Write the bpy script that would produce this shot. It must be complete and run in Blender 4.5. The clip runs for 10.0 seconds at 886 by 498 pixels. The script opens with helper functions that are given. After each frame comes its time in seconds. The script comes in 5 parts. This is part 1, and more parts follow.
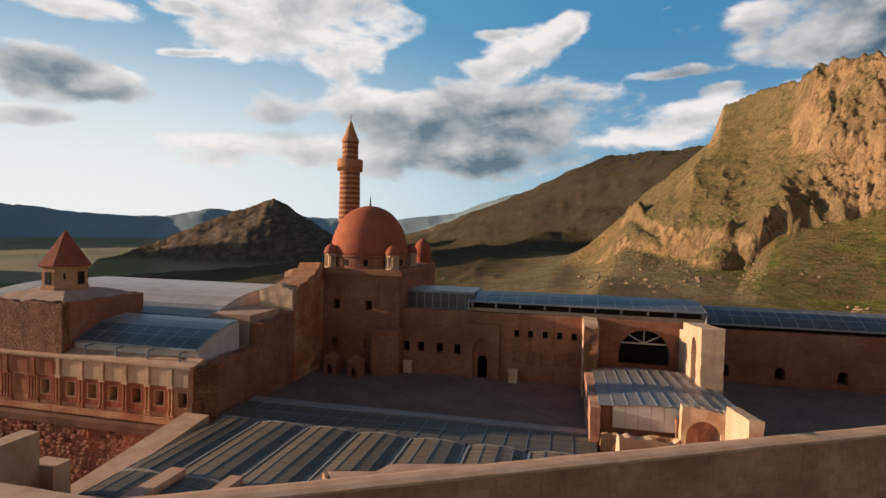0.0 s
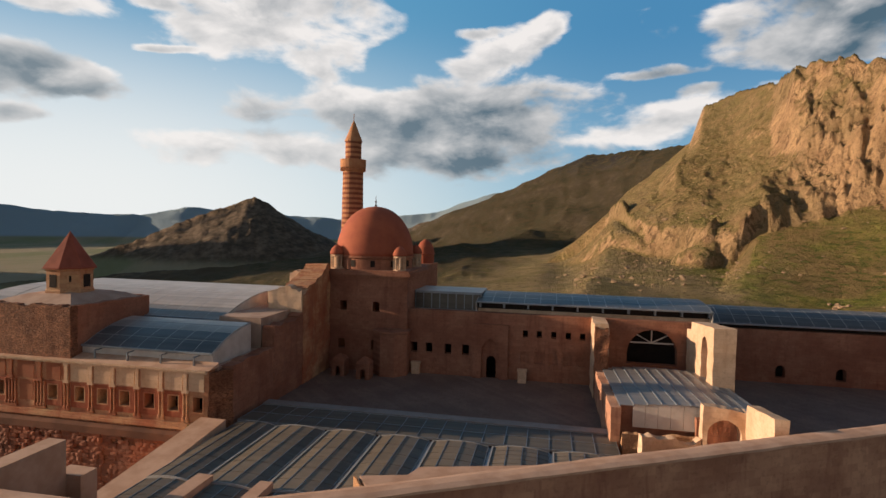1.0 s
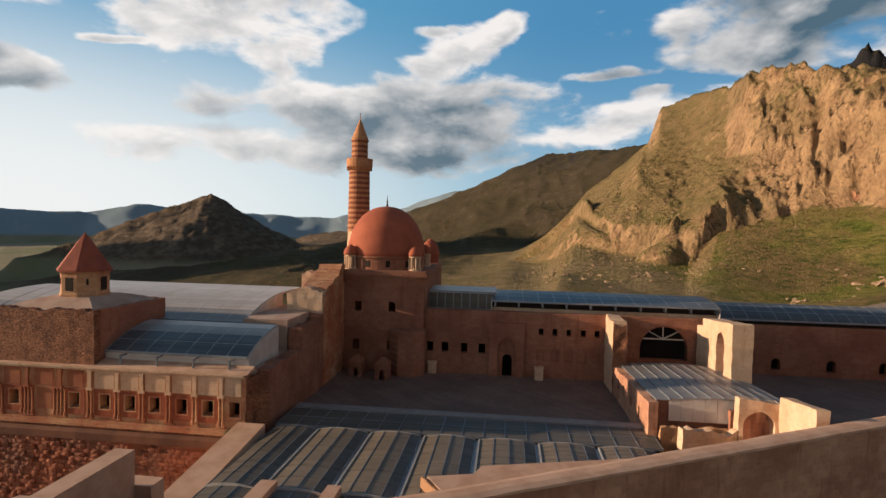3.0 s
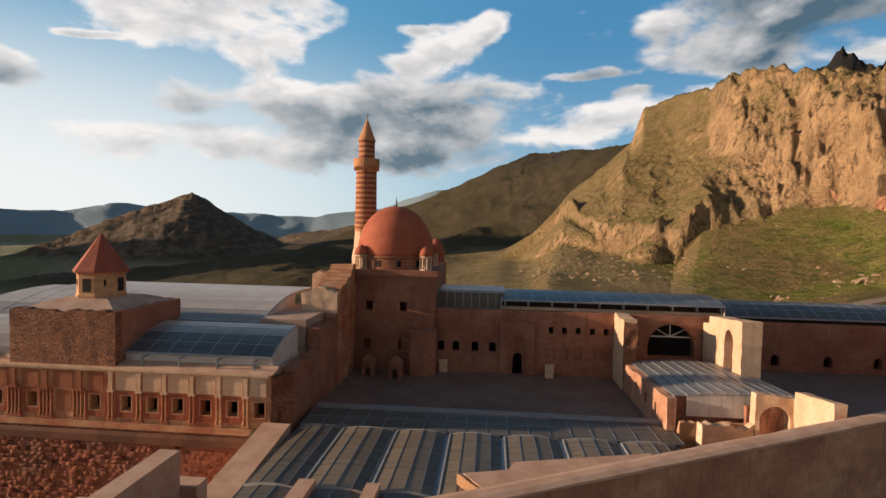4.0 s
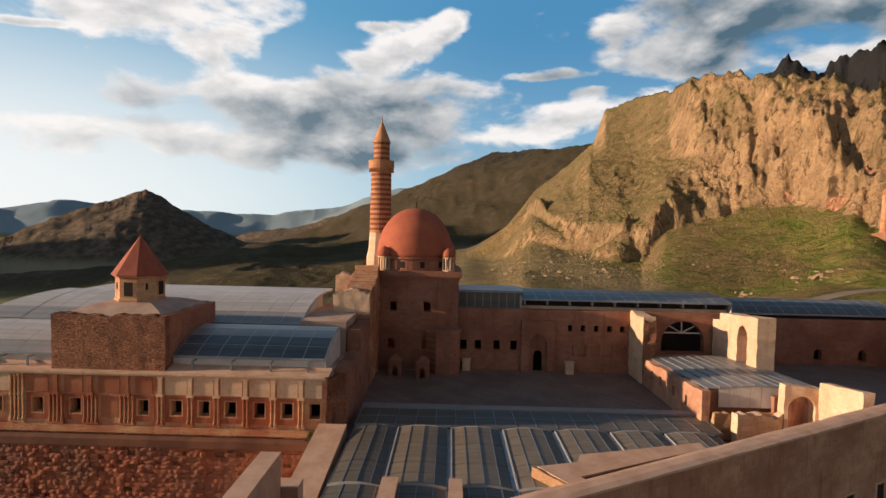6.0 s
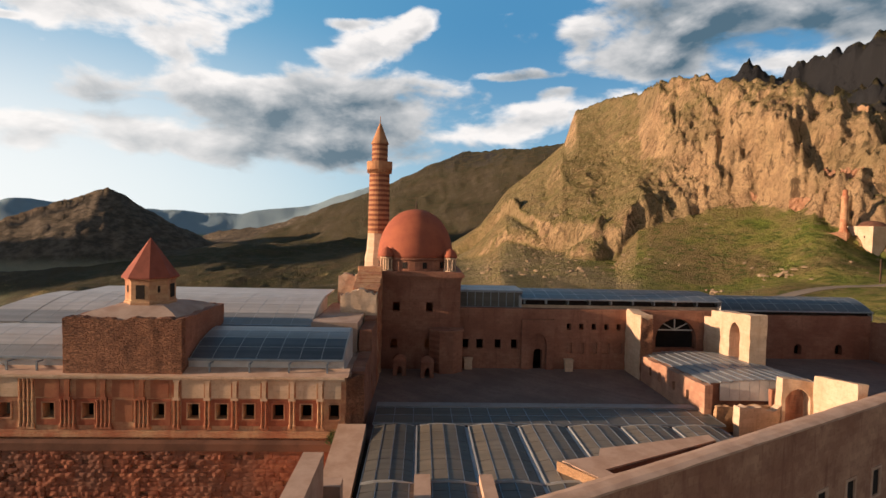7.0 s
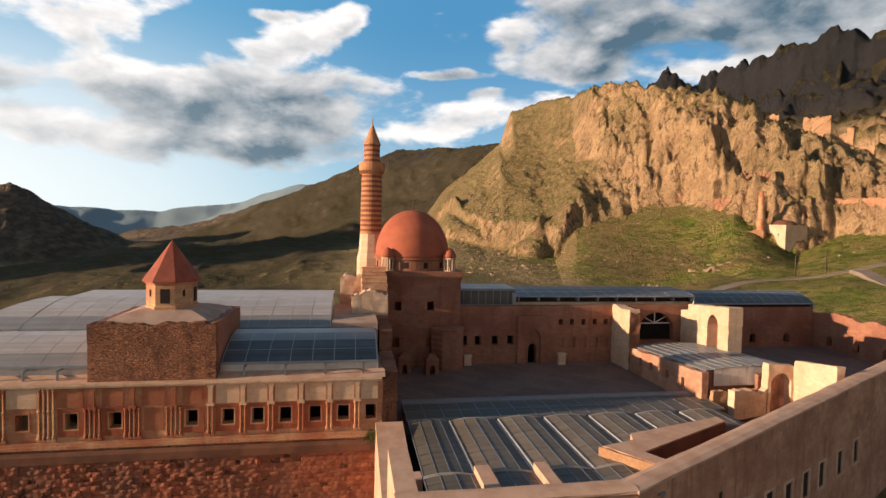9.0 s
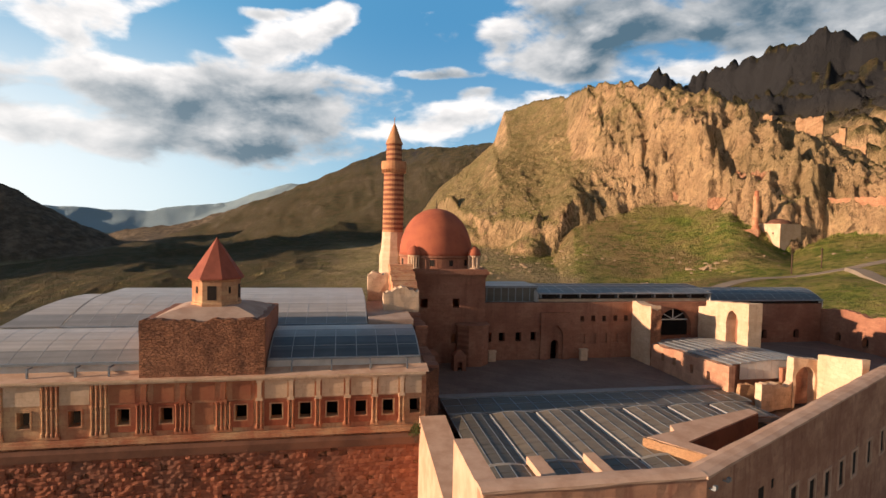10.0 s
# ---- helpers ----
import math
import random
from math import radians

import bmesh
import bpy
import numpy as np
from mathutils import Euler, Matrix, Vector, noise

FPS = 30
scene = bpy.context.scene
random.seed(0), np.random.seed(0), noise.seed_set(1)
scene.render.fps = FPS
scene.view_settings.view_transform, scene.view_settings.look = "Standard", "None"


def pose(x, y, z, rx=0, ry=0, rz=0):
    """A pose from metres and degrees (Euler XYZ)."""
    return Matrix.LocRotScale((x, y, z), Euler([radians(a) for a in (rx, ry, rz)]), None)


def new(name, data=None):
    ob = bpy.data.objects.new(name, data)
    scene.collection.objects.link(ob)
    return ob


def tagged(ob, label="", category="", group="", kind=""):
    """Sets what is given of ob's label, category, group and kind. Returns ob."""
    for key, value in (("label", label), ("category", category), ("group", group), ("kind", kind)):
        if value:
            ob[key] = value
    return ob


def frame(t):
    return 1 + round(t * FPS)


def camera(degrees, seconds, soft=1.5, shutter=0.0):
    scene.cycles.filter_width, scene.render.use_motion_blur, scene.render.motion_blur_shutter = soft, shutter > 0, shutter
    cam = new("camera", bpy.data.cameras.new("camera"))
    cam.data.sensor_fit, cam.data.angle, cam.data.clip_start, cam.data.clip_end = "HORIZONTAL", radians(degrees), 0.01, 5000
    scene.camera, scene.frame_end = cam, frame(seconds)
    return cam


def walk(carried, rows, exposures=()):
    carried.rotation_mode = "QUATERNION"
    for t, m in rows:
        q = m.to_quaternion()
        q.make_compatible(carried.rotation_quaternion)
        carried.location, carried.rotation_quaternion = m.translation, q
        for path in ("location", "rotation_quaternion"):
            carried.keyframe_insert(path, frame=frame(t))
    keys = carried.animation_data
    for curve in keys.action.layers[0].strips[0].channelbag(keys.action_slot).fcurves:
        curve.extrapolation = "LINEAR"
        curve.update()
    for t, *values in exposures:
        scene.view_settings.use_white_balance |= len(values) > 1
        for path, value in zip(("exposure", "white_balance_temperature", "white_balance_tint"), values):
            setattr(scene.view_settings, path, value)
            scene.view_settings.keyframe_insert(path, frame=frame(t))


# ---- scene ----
cam = camera(78.3, 10.0)
METRES, EYE, TILT, LEAN, TURN = 40.0, 17.3, -2.0, -1.3, 13.0
ROWS = [
    (0.0, 0.0, 0.0, 0.0, -0.0, 0.0, 0.0),
    (0.5, -0.0404, 0.0009, 0.0035, -1.07, -0.06, 0.05),
    (1.0, -0.0809, 0.0022, 0.0066, -1.91, -0.14, 0.1),
    (1.5, -0.1249, 0.0042, 0.0083, -3.01, -0.21, 0.14),
    (2.0, -0.1657, 0.0051, 0.0099, -4.17, -0.28, 0.19),
    (2.5, -0.2113, 0.0055, 0.0123, -5.24, -0.33, 0.22),
    (4.0, -0.3444, 0.0001, 0.0175, -7.95, -0.51, 0.33),
    (4.5, -0.3935, -0.0013, 0.0201, -8.99, -0.56, 0.36),
    (5.0, -0.4406, -0.0013, 0.0224, -9.82, -0.61, 0.39),
    (5.5, -0.4928, -0.0005, 0.0256, -10.86, -0.67, 0.41),
    (7.0, -0.6516, 0.0023, 0.0356, -15.26, -0.86, 0.54),
    (7.5, -0.7045, 0.0064, 0.0391, -17.15, -0.91, 0.6),
    (8.0, -0.7585, 0.0128, 0.043, -19.01, -0.98, 0.66),
    (8.5, -0.8175, 0.0214, 0.0458, -20.81, -1.05, 0.74),
    (9.0, -0.8778, 0.0324, 0.0458, -22.43, -1.14, 0.74),
    (9.5, -0.9331, 0.0427, 0.0435, -23.13, -1.18, 0.81),
    (10.0, -0.9941, 0.0541, 0.043, -23.4, -1.22, 0.81),
]
walk(cam, [(t, pose(0, 0, EYE, TILT, LEAN, TURN) @ pose(METRES * x, METRES * y, METRES * z, 90 + pitch, roll, yaw)) for t, x, y, z, yaw, pitch, roll in ROWS],
     exposures=((0.0, 0.43), (4.0, 0.50), (7.0, 0.60), (10.0, 0.76)))


# ---- world, sun, exposure ----
SUN_AZ, SUN_EL = radians(-95.5), radians(10.3)      # azimuth from +y towards +x
to_sun = Vector((math.sin(SUN_AZ) * math.cos(SUN_EL), math.cos(SUN_AZ) * math.cos(SUN_EL), math.sin(SUN_EL)))
sun_data = bpy.data.lights.new("sun", "SUN")
sun_data.energy, sun_data.angle, sun_data.color = 5.0, radians(0.6), (1.0, 0.71, 0.48)
sun_lamp = new("sun", sun_data)
sun_lamp.rotation_euler = to_sun.to_track_quat("Z", "Y").to_euler()


class Nodes:
    """Short-hand for building a node tree."""
    def __init__(self, tree):
        self.tree = tree
        tree.nodes.clear()

    def add(self, kind, inputs=(), **settings):
        n = self.tree.nodes.new(kind)
        for k, v in settings.items():
            setattr(n, k, v)
        for k, v in dict(inputs).items():
            if hasattr(v, "is_output"):
                self.tree.links.new(v, n.inputs[k])
            else:
                n.inputs[k].default_value = v
        return n

    def math(self, op, a, b=0.0, c=0.0, clamp=False):
        return self.add("ShaderNodeMath", {0: a, 1: b, 2: c}, operation=op, use_clamp=clamp).outputs[0]

    def vec(self, op, a, b=(0, 0, 0)):
        n = self.add("ShaderNodeVectorMath", {0: a, 1: b}, operation=op)
        return n.outputs["Value"] if op in ("DOT_PRODUCT", "LENGTH") else n.outputs[0]

    def mix(self, f, a, b, blend="MIX"):
        n = self.add("ShaderNodeMix", data_type="RGBA", blend_type=blend)
        for k, v in ((0, f), (6, a), (7, b)):
            if hasattr(v, "is_output"):
                self.tree.links.new(v, n.inputs[k])
            else:
                n.inputs[k].default_value = (*v, 1) if isinstance(v, tuple) and len(v) == 3 else v
        return n.outputs[2]

    def noise(self, vector, scale, detail=4.0, rough=0.55, dist=0.0):
        return self.add("ShaderNodeTexNoise", {"Vector": vector, "Scale": scale, "Detail": detail, "Roughness": rough, "Distortion": dist}).outputs[0]

    def step(self, x, lo, hi):
        return self.add("ShaderNodeMapRange", {0: x, 1: lo, 2: hi, 3: 0.0, 4: 1.0}, interpolation_type="SMOOTHSTEP").outputs[0]


def build_sky():
    world = bpy.data.worlds.new("sky")
    scene.world = world
    world.use_nodes = True
    n = Nodes(world.node_tree)
    sky = n.add("ShaderNodeTexSky", sky_type="NISHITA", sun_disc=False, sun_elevation=SUN_EL, sun_rotation=SUN_AZ,
                altitude=1800.0, air_density=1.0, dust_density=0.7, ozone_density=1.5).outputs[0]
    d = n.add("ShaderNodeTexCoord").outputs["Generated"]
    sep = n.add("ShaderNodeSeparateXYZ", {0: d})
    x, y, z = sep.outputs
    az = n.math("ARCTAN2", x, y)
    el = n.math("ARCSINE", z)
    # clouds live in angles: azimuth and elevation in radians
    av = n.add("ShaderNodeCombineXYZ", {0: az, 1: n.math("MULTIPLY", el, 1.9), 2: 3.1}).outputs[0]
    fine = n.noise(av, 8.0, 9.0, 0.53, 0.2)
    # cloud masses: azimuth, elevation, half width, half height, brightness
    masses = ((-0.26, 0.165, 0.30, 0.066, 0.44), (-0.13, 0.205, 0.18, 0.060, 0.46), (-0.36, 0.215, 0.12, 0.036, 0.85), (-0.48, 0.140, 0.19, 0.034, 0.80), (-0.15, 0.130, 0.22, 0.030, 0.36),
              (-0.53, 0.330, 0.12, 0.045, 1.08), (-0.43, 0.375, 0.15, 0.050, 1.0), (-0.41, 0.285, 0.065, 0.045, 1.0), (-0.62, 0.305, 0.05, 0.030, 1.08),
              (-0.14, 0.285, 0.055, 0.022, 0.95), (-0.08, 0.315, 0.06, 0.028, 1.0), (-0.03, 0.342, 0.045, 0.026, 1.02), (-0.12, 0.345, 0.04, 0.010, 0.9),
              (0.16, 0.178, 0.09, 0.026, 1.06), (0.235, 0.200, 0.085, 0.026, 1.1), (0.33, 0.215, 0.08, 0.024, 1.0),
              (0.29, 0.335, 0.06, 0.036, 0.85), (0.47, 0.345, 0.22, 0.070, 0.22), (0.70, 0.345, 0.22, 0.070, 0.20), (0.42, 0.285, 0.13, 0.030, 0.48), (0.60, 0.262, 0.15, 0.022, 0.75), (0.85, 0.33, 0.20, 0.060, 0.45), (0.36, 0.30, 0.05, 0.03, 0.75),
              (0.19, 0.268, 0.07, 0.011, 0.42), (0.235, 0.235, 0.04, 0.014, 0.48),
              (-0.86, 0.212, 0.09, 0.036, 0.25), (-0.77, 0.205, 0.08, 0.022, 0.6), (-0.84, 0.315, 0.10, 0.020, 1.0), (-0.90, 0.15, 0.06, 0.014, 0.6), (-0.68, 0.34, 0.05, 0.010, 1.0), (-0.66, 0.275, 0.03, 0.006, 1.0),
              (-1.35, 0.45, 0.35, 0.10, 0.8), (1.6, 0.5, 0.5, 0.12, 0.6), (2.6, 0.35, 0.5, 0.12, 0.6), (-2.3, 0.4, 0.5, 0.12, 0.7))
    total, lean, tone = None, None, None
    wx = n.math("MULTIPLY", n.math("SUBTRACT", n.noise(av, 6.0, 4.0, 0.5), 0.5), 0.16)
    for a, e, w, h, b in masses:
        dx = n.math("MULTIPLY", n.math("SUBTRACT", n.math("ADD", az, wx), a), 1 / w)
        dy = n.math("MULTIPLY", n.math("SUBTRACT", n.math("ADD", el, n.math("MULTIPLY", wx, 0.25)), e), 1 / h)
        m = n.math("SUBTRACT", 1.0, n.math("ADD", n.math("MULTIPLY", dx, dx), n.math("MULTIPLY", dy, dy)))
        k = n.math("EXPONENT", n.math("MULTIPLY", n.math("MAXIMUM", m, -3.0), 2.5))
        kd = n.math("MULTIPLY", k, n.math("MINIMUM", n.math("MAXIMUM", dy, -1.5), 1.5))
        kt = n.math("MULTIPLY", k, b)
        total, lean, tone = (k, kd, kt) if total is None else (n.math("ADD", total, k), n.math("ADD", lean, kd), n.math("ADD", tone, kt))
    under = n.math("DIVIDE", lean, total)
    tone = n.math("DIVIDE", tone, total)
    best = n.math("MAXIMUM", n.math("MULTIPLY", n.math("LOGARITHM", total, math.e), 0.4), -1.2)
    swirl = n.math("MULTIPLY", n.math("SUBTRACT", fine, 0.5), 4.2)
    body = n.math("ADD", n.math("MULTIPLY", best, 0.85), n.math("ADD", swirl, 0.20))
    cover = n.step(body, -0.05, 0.75)
    thick = n.step(body, 0.2, 1.3)
    # light falls on the clouds from the left and above; the thick parts and the undersides are grey
    off = n.vec("ADD", av, (-0.020, 0.045, 0.0))
    lit = n.math("MULTIPLY", n.math("SUBTRACT", fine, n.noise(off, 8.0, 9.0, 0.53, 0.2)), 2.6)
    shade = n.math("ADD", tone, n.math("SUBTRACT", n.math("MULTIPLY", under, 0.20), n.math("MULTIPLY", n.math("SUBTRACT", thick, 0.2), 0.52)))
    shade = n.math("ADD", n.math("MULTIPLY", n.math("ADD", shade, lit), 0.78), 0.20, clamp=True)
    white = n.mix(shade, (0.085, 0.145, 0.195), (0.96, 0.91, 0.88))
    # haze near the horizon, brightest on the sun's side; the zenith is deep
    haze = n.math("MULTIPLY", n.step(el, 0.40, 0.02), n.step(az, 0.10, -0.80))
    blue = n.mix(n.step(el, 0.0, 0.36), (0.48, 0.68, 0.78), (0.12, 0.37, 0.60))
    blue = n.mix(n.step(el, 0.42, 1.0), blue, (0.020, 0.055, 0.11))
    turned = n.step(n.math("ABSOLUTE", n.math("ADD", az, 0.5)), 1.2, 2.2)
    blue = n.mix(n.math("MULTIPLY", turned, 0.8), blue, (0.14, 0.115, 0.105))
    blue = n.mix(n.math("MULTIPLY", n.step(az, -0.45, 0.2), n.step(az, 1.4, 0.9)), blue, n.mix(1.0, blue, (0.62, 0.75, 0.86), "MULTIPLY"))
    glow = n.math("MULTIPLY", n.step(n.math("ABSOLUTE", n.math("SUBTRACT", az, SUN_AZ)), 0.75, 0.1), n.step(el, 0.5, 0.0))
    sky_day = n.mix(0.12, blue, n.mix(1.0, sky, (0.12, 0.12, 0.12), "MULTIPLY"))
    base = n.mix(n.math("MULTIPLY", haze, 0.92), sky_day, (0.92, 0.93, 0.92))
    cloudy = n.mix(n.math("MULTIPLY", cover, 0.96), base, white)
    cloudy = n.mix(n.math("MULTIPLY", haze, 0.3), cloudy, (0.90, 0.91, 0.90))
    cloudy = n.mix(n.math("MULTIPLY", glow, 0.8), cloudy, (1.5, 1.05, 0.66))
    bg = n.add("ShaderNodeBackground", {0: cloudy, 1: 0.70})
    n.add("ShaderNodeOutputWorld", {0: bg.outputs[0]})


build_sky()


# ---- materials ----
def make_material(name):
    m = bpy.data.materials.new(name)
    m.use_nodes = True
    n = Nodes(m.node_tree)
    pos = n.add("ShaderNodeNewGeometry").outputs["Position"]
    return m, n, pos


def finish(n, colour, rough=0.9, bump=None, strength=0.4, distance=0.05, metal=0.0, spec=0.3, **more):
    inputs = {"Base Color": colour, "Roughness": rough, "Metallic": metal, "Specular IOR Level": spec, **more}
    if bump is not None:
        inputs["Normal"] = n.add("ShaderNodeBump", {"Height": bump, "Strength": strength, "Distance": distance}).outputs[0]
    b = n.add("ShaderNodeBsdfPrincipled", inputs)
    n.add("ShaderNodeOutputMaterial", {0: b.outputs[0]})


def stone(name, light, dark, stain, course=0.35, length=0.8, joint=0.5, relief=0.5, rubble=False):
    """Weathered masonry: courses or rubble, blotches, and streaks of grime."""
    m, n, pos = make_material(name)
    s = n.add("ShaderNodeSeparateXYZ", {0: pos})
    along = n.math("ADD", s.outputs[0], s.outputs[1])
    uv = n.add("ShaderNodeCombineXYZ", {0: along, 1: s.outputs[2], 2: 0.0}).outputs[0]
    blot = n.noise(pos, 0.22, 5, 0.6)
    grain = n.noise(pos, 3.5, 6, 0.65)
    if rubble:
        flat = n.vec("MULTIPLY", pos, (0.7, 0.7, 1.7))
        v = n.add("ShaderNodeTexVoronoi", {"Vector": flat, "Scale": 1 / course, "Randomness": 0.9}, feature="F1")
        e = n.add("ShaderNodeTexVoronoi", {"Vector": flat, "Scale": 1 / course, "Randomness": 0.9}, feature="DISTANCE_TO_EDGE").outputs[0]
        gap = n.step(e, 0.10, 0.01)
        tone = n.add("ShaderNodeSeparateColor", {0: v.outputs["Color"]}).outputs[0]
    else:
        b = n.add("ShaderNodeTexBrick", {"Vector": uv, "Color1": (0, 0, 0, 1), "Color2": (1, 1, 1, 1), "Mortar": (0.5, 0.5, 0.5, 1), "Scale": 1.0,
                  "Mortar Size": 0.012, "Mortar Smooth": 0.4, "Brick Width": length, "Row Height": course}, offset=0.5)
        gap, tone = b.outputs["Fac"], n.add("ShaderNodeSeparateColor", {0: b.outputs["Color"]}).outputs[0]
    c = n.mix(n.step(blot, 0.35, 0.66), light, dark)
    c = n.mix(n.math("MULTIPLY", tone, 0.35), c, stain)
    streak = n.noise(n.vec("MULTIPLY", pos, (1.0, 1.0, 0.12)), 1.3, 5, 0.6)
    c = n.mix(n.math("MULTIPLY", n.step(streak, 0.52, 0.72), 0.55), c, stain)
    c = n.mix(n.math("MULTIPLY", n.step(grain, 0.48, 0.75), 0.5), c, tuple(v * 0.55 for v in dark))
    c = n.mix(n.math("MULTIPLY", gap, joint), c, tuple(v * 0.45 for v in dark))
    h = n.math("SUBTRACT", n.math("MULTIPLY", grain, 0.7), n.math("MULTIPLY", gap, 0.8))
    h = n.math("ADD", h, n.math("MULTIPLY", tone, 0.25))
    finish(n, c, 0.92, h, relief, 0.12)
    return m


def plain(name, colour, rough=0.8, other=None, scale=1.5, metal=0.0, bump=0.15, spec=0.3):
    m, n, pos = make_material(name)
    a = n.noise(pos, scale, 5, 0.6)
    b = n.noise(pos, scale * 9, 4, 0.6)
    c = n.mix(n.step(a, 0.35, 0.68), colour, other or tuple(v * 0.72 for v in colour))
    c = n.mix(n.math("MULTIPLY", b, 0.25), c, tuple(v * 0.5 for v in colour))
    finish(n, c, rough, b, bump, 0.03, metal, spec)
    return m


def sheet(name, colour, other, rough, spec=0.5, rib=0.0):
    """Multi-wall polycarbonate or glass roofing: dust, faint flutes, and a grey sheen painted in as streaks."""
    m, n, pos = make_material(name)
    dust = n.noise(pos, 0.5, 5, 0.6)
    rand = n.add("ShaderNodeObjectInfo").outputs["Random"]
    c = n.mix(n.step(dust, 0.3, 0.7), colour, other)
    # long streaks across the sheet: reflected sheen put into the colour
    streak = n.noise(n.vec("MULTIPLY", pos, (0.06, 1.6, 1.6)), 1.0, 5, 0.6)
    c = n.mix(n.math("MULTIPLY", n.step(streak, 0.42, 0.62), 0.45), c, tuple(v * 0.55 for v in colour))
    c = n.mix(n.math("MULTIPLY", rand, 0.22), c, tuple(v * 0.6 for v in colour))
    r = n.math("ADD", rough, n.math("MULTIPLY", dust, 0.2))
    finish(n, c, r, n.noise(pos, 2.0, 2), 0.06, 0.03, 0.0, spec)
    return m


def block_material():
    """Single rubble stones: each one its own tone."""
    m, n, pos = make_material("rubble_block")
    isl = n.add("ShaderNodeNewGeometry").outputs["Random Per Island"]
    rnd = n.add("ShaderNodeObjectInfo").outputs["Random"]
    t = n.math("FRACT", n.math("ADD", isl, rnd))
    g = n.noise(pos, 5.0, 6, 0.65)
    blot = n.noise(pos, 0.28, 4, 0.6)
    c = n.mix(t, (0.34, 0.120, 0.064), (0.20, 0.060, 0.034))
    c = n.mix(n.step(blot, 0.40, 0.68), c, (0.20, 0.085, 0.055))
    c = n.mix(n.math("MULTIPLY", n.step(g, 0.45, 0.75), 0.55), c, (0.15, 0.065, 0.04))
    finish(n, c, 0.93, g, 0.5, 0.06)
    return m


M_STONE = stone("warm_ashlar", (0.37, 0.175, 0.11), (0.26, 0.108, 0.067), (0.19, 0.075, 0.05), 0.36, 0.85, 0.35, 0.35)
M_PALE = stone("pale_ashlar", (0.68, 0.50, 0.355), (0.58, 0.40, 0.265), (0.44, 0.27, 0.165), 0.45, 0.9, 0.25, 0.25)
M_OCHRE = stone("ochre_ashlar", (0.58, 0.37, 0.205), (0.38, 0.135, 0.07), (0.31, 0.085, 0.048), 0.42, 0.9, 0.3, 0.35)
M_RUBBLE = stone("rubble", (0.46, 0.205, 0.112), (0.25, 0.105, 0.058), (0.12, 0.05, 0.03), 0.26, 0.5, 0.75, 1.0, True)
M_COPING = plain("coping_render", (0.64, 0.42, 0.30), 0.9, (0.50, 0.305, 0.205), 0.6)
M_RENDER = stone("stained_render", (0.57, 0.325, 0.21), (0.38, 0.19, 0.12), (0.22, 0.085, 0.06), 0.5, 1.2, 0.06, 0.15)
M_RED = stone("red_ashlar", (0.30, 0.075, 0.036), (0.23, 0.055, 0.028), (0.38, 0.15, 0.08), 0.42, 0.9, 0.35, 0.4)
M_RUST = stone("rust_panel", (0.40, 0.17, 0.085), (0.30, 0.10, 0.052), (0.28, 0.09, 0.05), 0.6, 1.2, 0.15, 0.3)
# paler copy of the rubble with sunlight put into the colour
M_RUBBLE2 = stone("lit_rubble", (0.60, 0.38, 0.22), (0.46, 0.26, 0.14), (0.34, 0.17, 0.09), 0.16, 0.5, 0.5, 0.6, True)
M_RUINS = stone("ruin_stone", (0.50, 0.28, 0.165), (0.38, 0.185, 0.105), (0.27, 0.13, 0.075), 1.2, 2.0, 0.5, 0.8, True)
# also serves as painted shade on the pen's inner face
M_PLINTH = plain("stained_plinth", (0.19, 0.085, 0.052), 0.93, (0.11, 0.05, 0.032), 0.5, bump=0.4)
M_MOUND = plain("roof_plaster", (0.50, 0.36, 0.28), 0.9, (0.38, 0.25, 0.19), 0.5)
M_DOME = plain("dome_red", (0.40, 0.115, 0.06), 0.85, (0.31, 0.085, 0.05), 0.45, bump=0.25)
M_TILE = plain("turret_roof_red", (0.33, 0.095, 0.06), 0.85, (0.25, 0.07, 0.045), 0.9)
M_BAND_L = plain("minaret_light", (0.52, 0.26, 0.13), 0.9, (0.42, 0.19, 0.095), 1.2)
M_BAND_D = plain("minaret_dark", (0.27, 0.095, 0.055), 0.9, (0.20, 0.07, 0.04), 1.2)
M_FLOOR = stone("court_paving", (0.24, 0.17, 0.14), (0.18, 0.125, 0.105), (0.14, 0.095, 0.08), 0.6, 0.9, 0.3, 0.2)
M_STEEL = plain("grey_steel", (0.30, 0.33, 0.36), 0.45, (0.24, 0.26, 0.29), 1.0, 0.6, 0.05, 0.5)
M_WHITE = plain("white_sheet", (0.62, 0.58, 0.54), 0.6, (0.50, 0.46, 0.42), 0.8)
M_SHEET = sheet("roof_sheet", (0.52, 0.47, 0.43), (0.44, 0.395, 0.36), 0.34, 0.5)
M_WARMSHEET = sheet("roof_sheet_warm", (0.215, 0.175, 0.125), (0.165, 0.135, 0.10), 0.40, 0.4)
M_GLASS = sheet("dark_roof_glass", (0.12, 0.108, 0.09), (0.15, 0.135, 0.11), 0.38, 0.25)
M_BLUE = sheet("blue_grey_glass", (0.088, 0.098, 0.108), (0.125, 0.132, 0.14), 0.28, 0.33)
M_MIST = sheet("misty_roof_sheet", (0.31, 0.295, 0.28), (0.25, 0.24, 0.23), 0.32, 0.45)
# near-black: shade of rooms, openings and eave gaps put into the colour
M_SHADE = plain("interior_shade", (0.03, 0.022, 0.018), 0.9)
M_ALU = plain("pale_aluminium", (0.44, 0.43, 0.41), 0.5, (0.36, 0.35, 0.34), 1.0, 0.0, 0.03, 0.4)
M_CURB = plain("grey_curb", (0.30, 0.28, 0.27), 0.85, (0.24, 0.22, 0.21), 0.8)
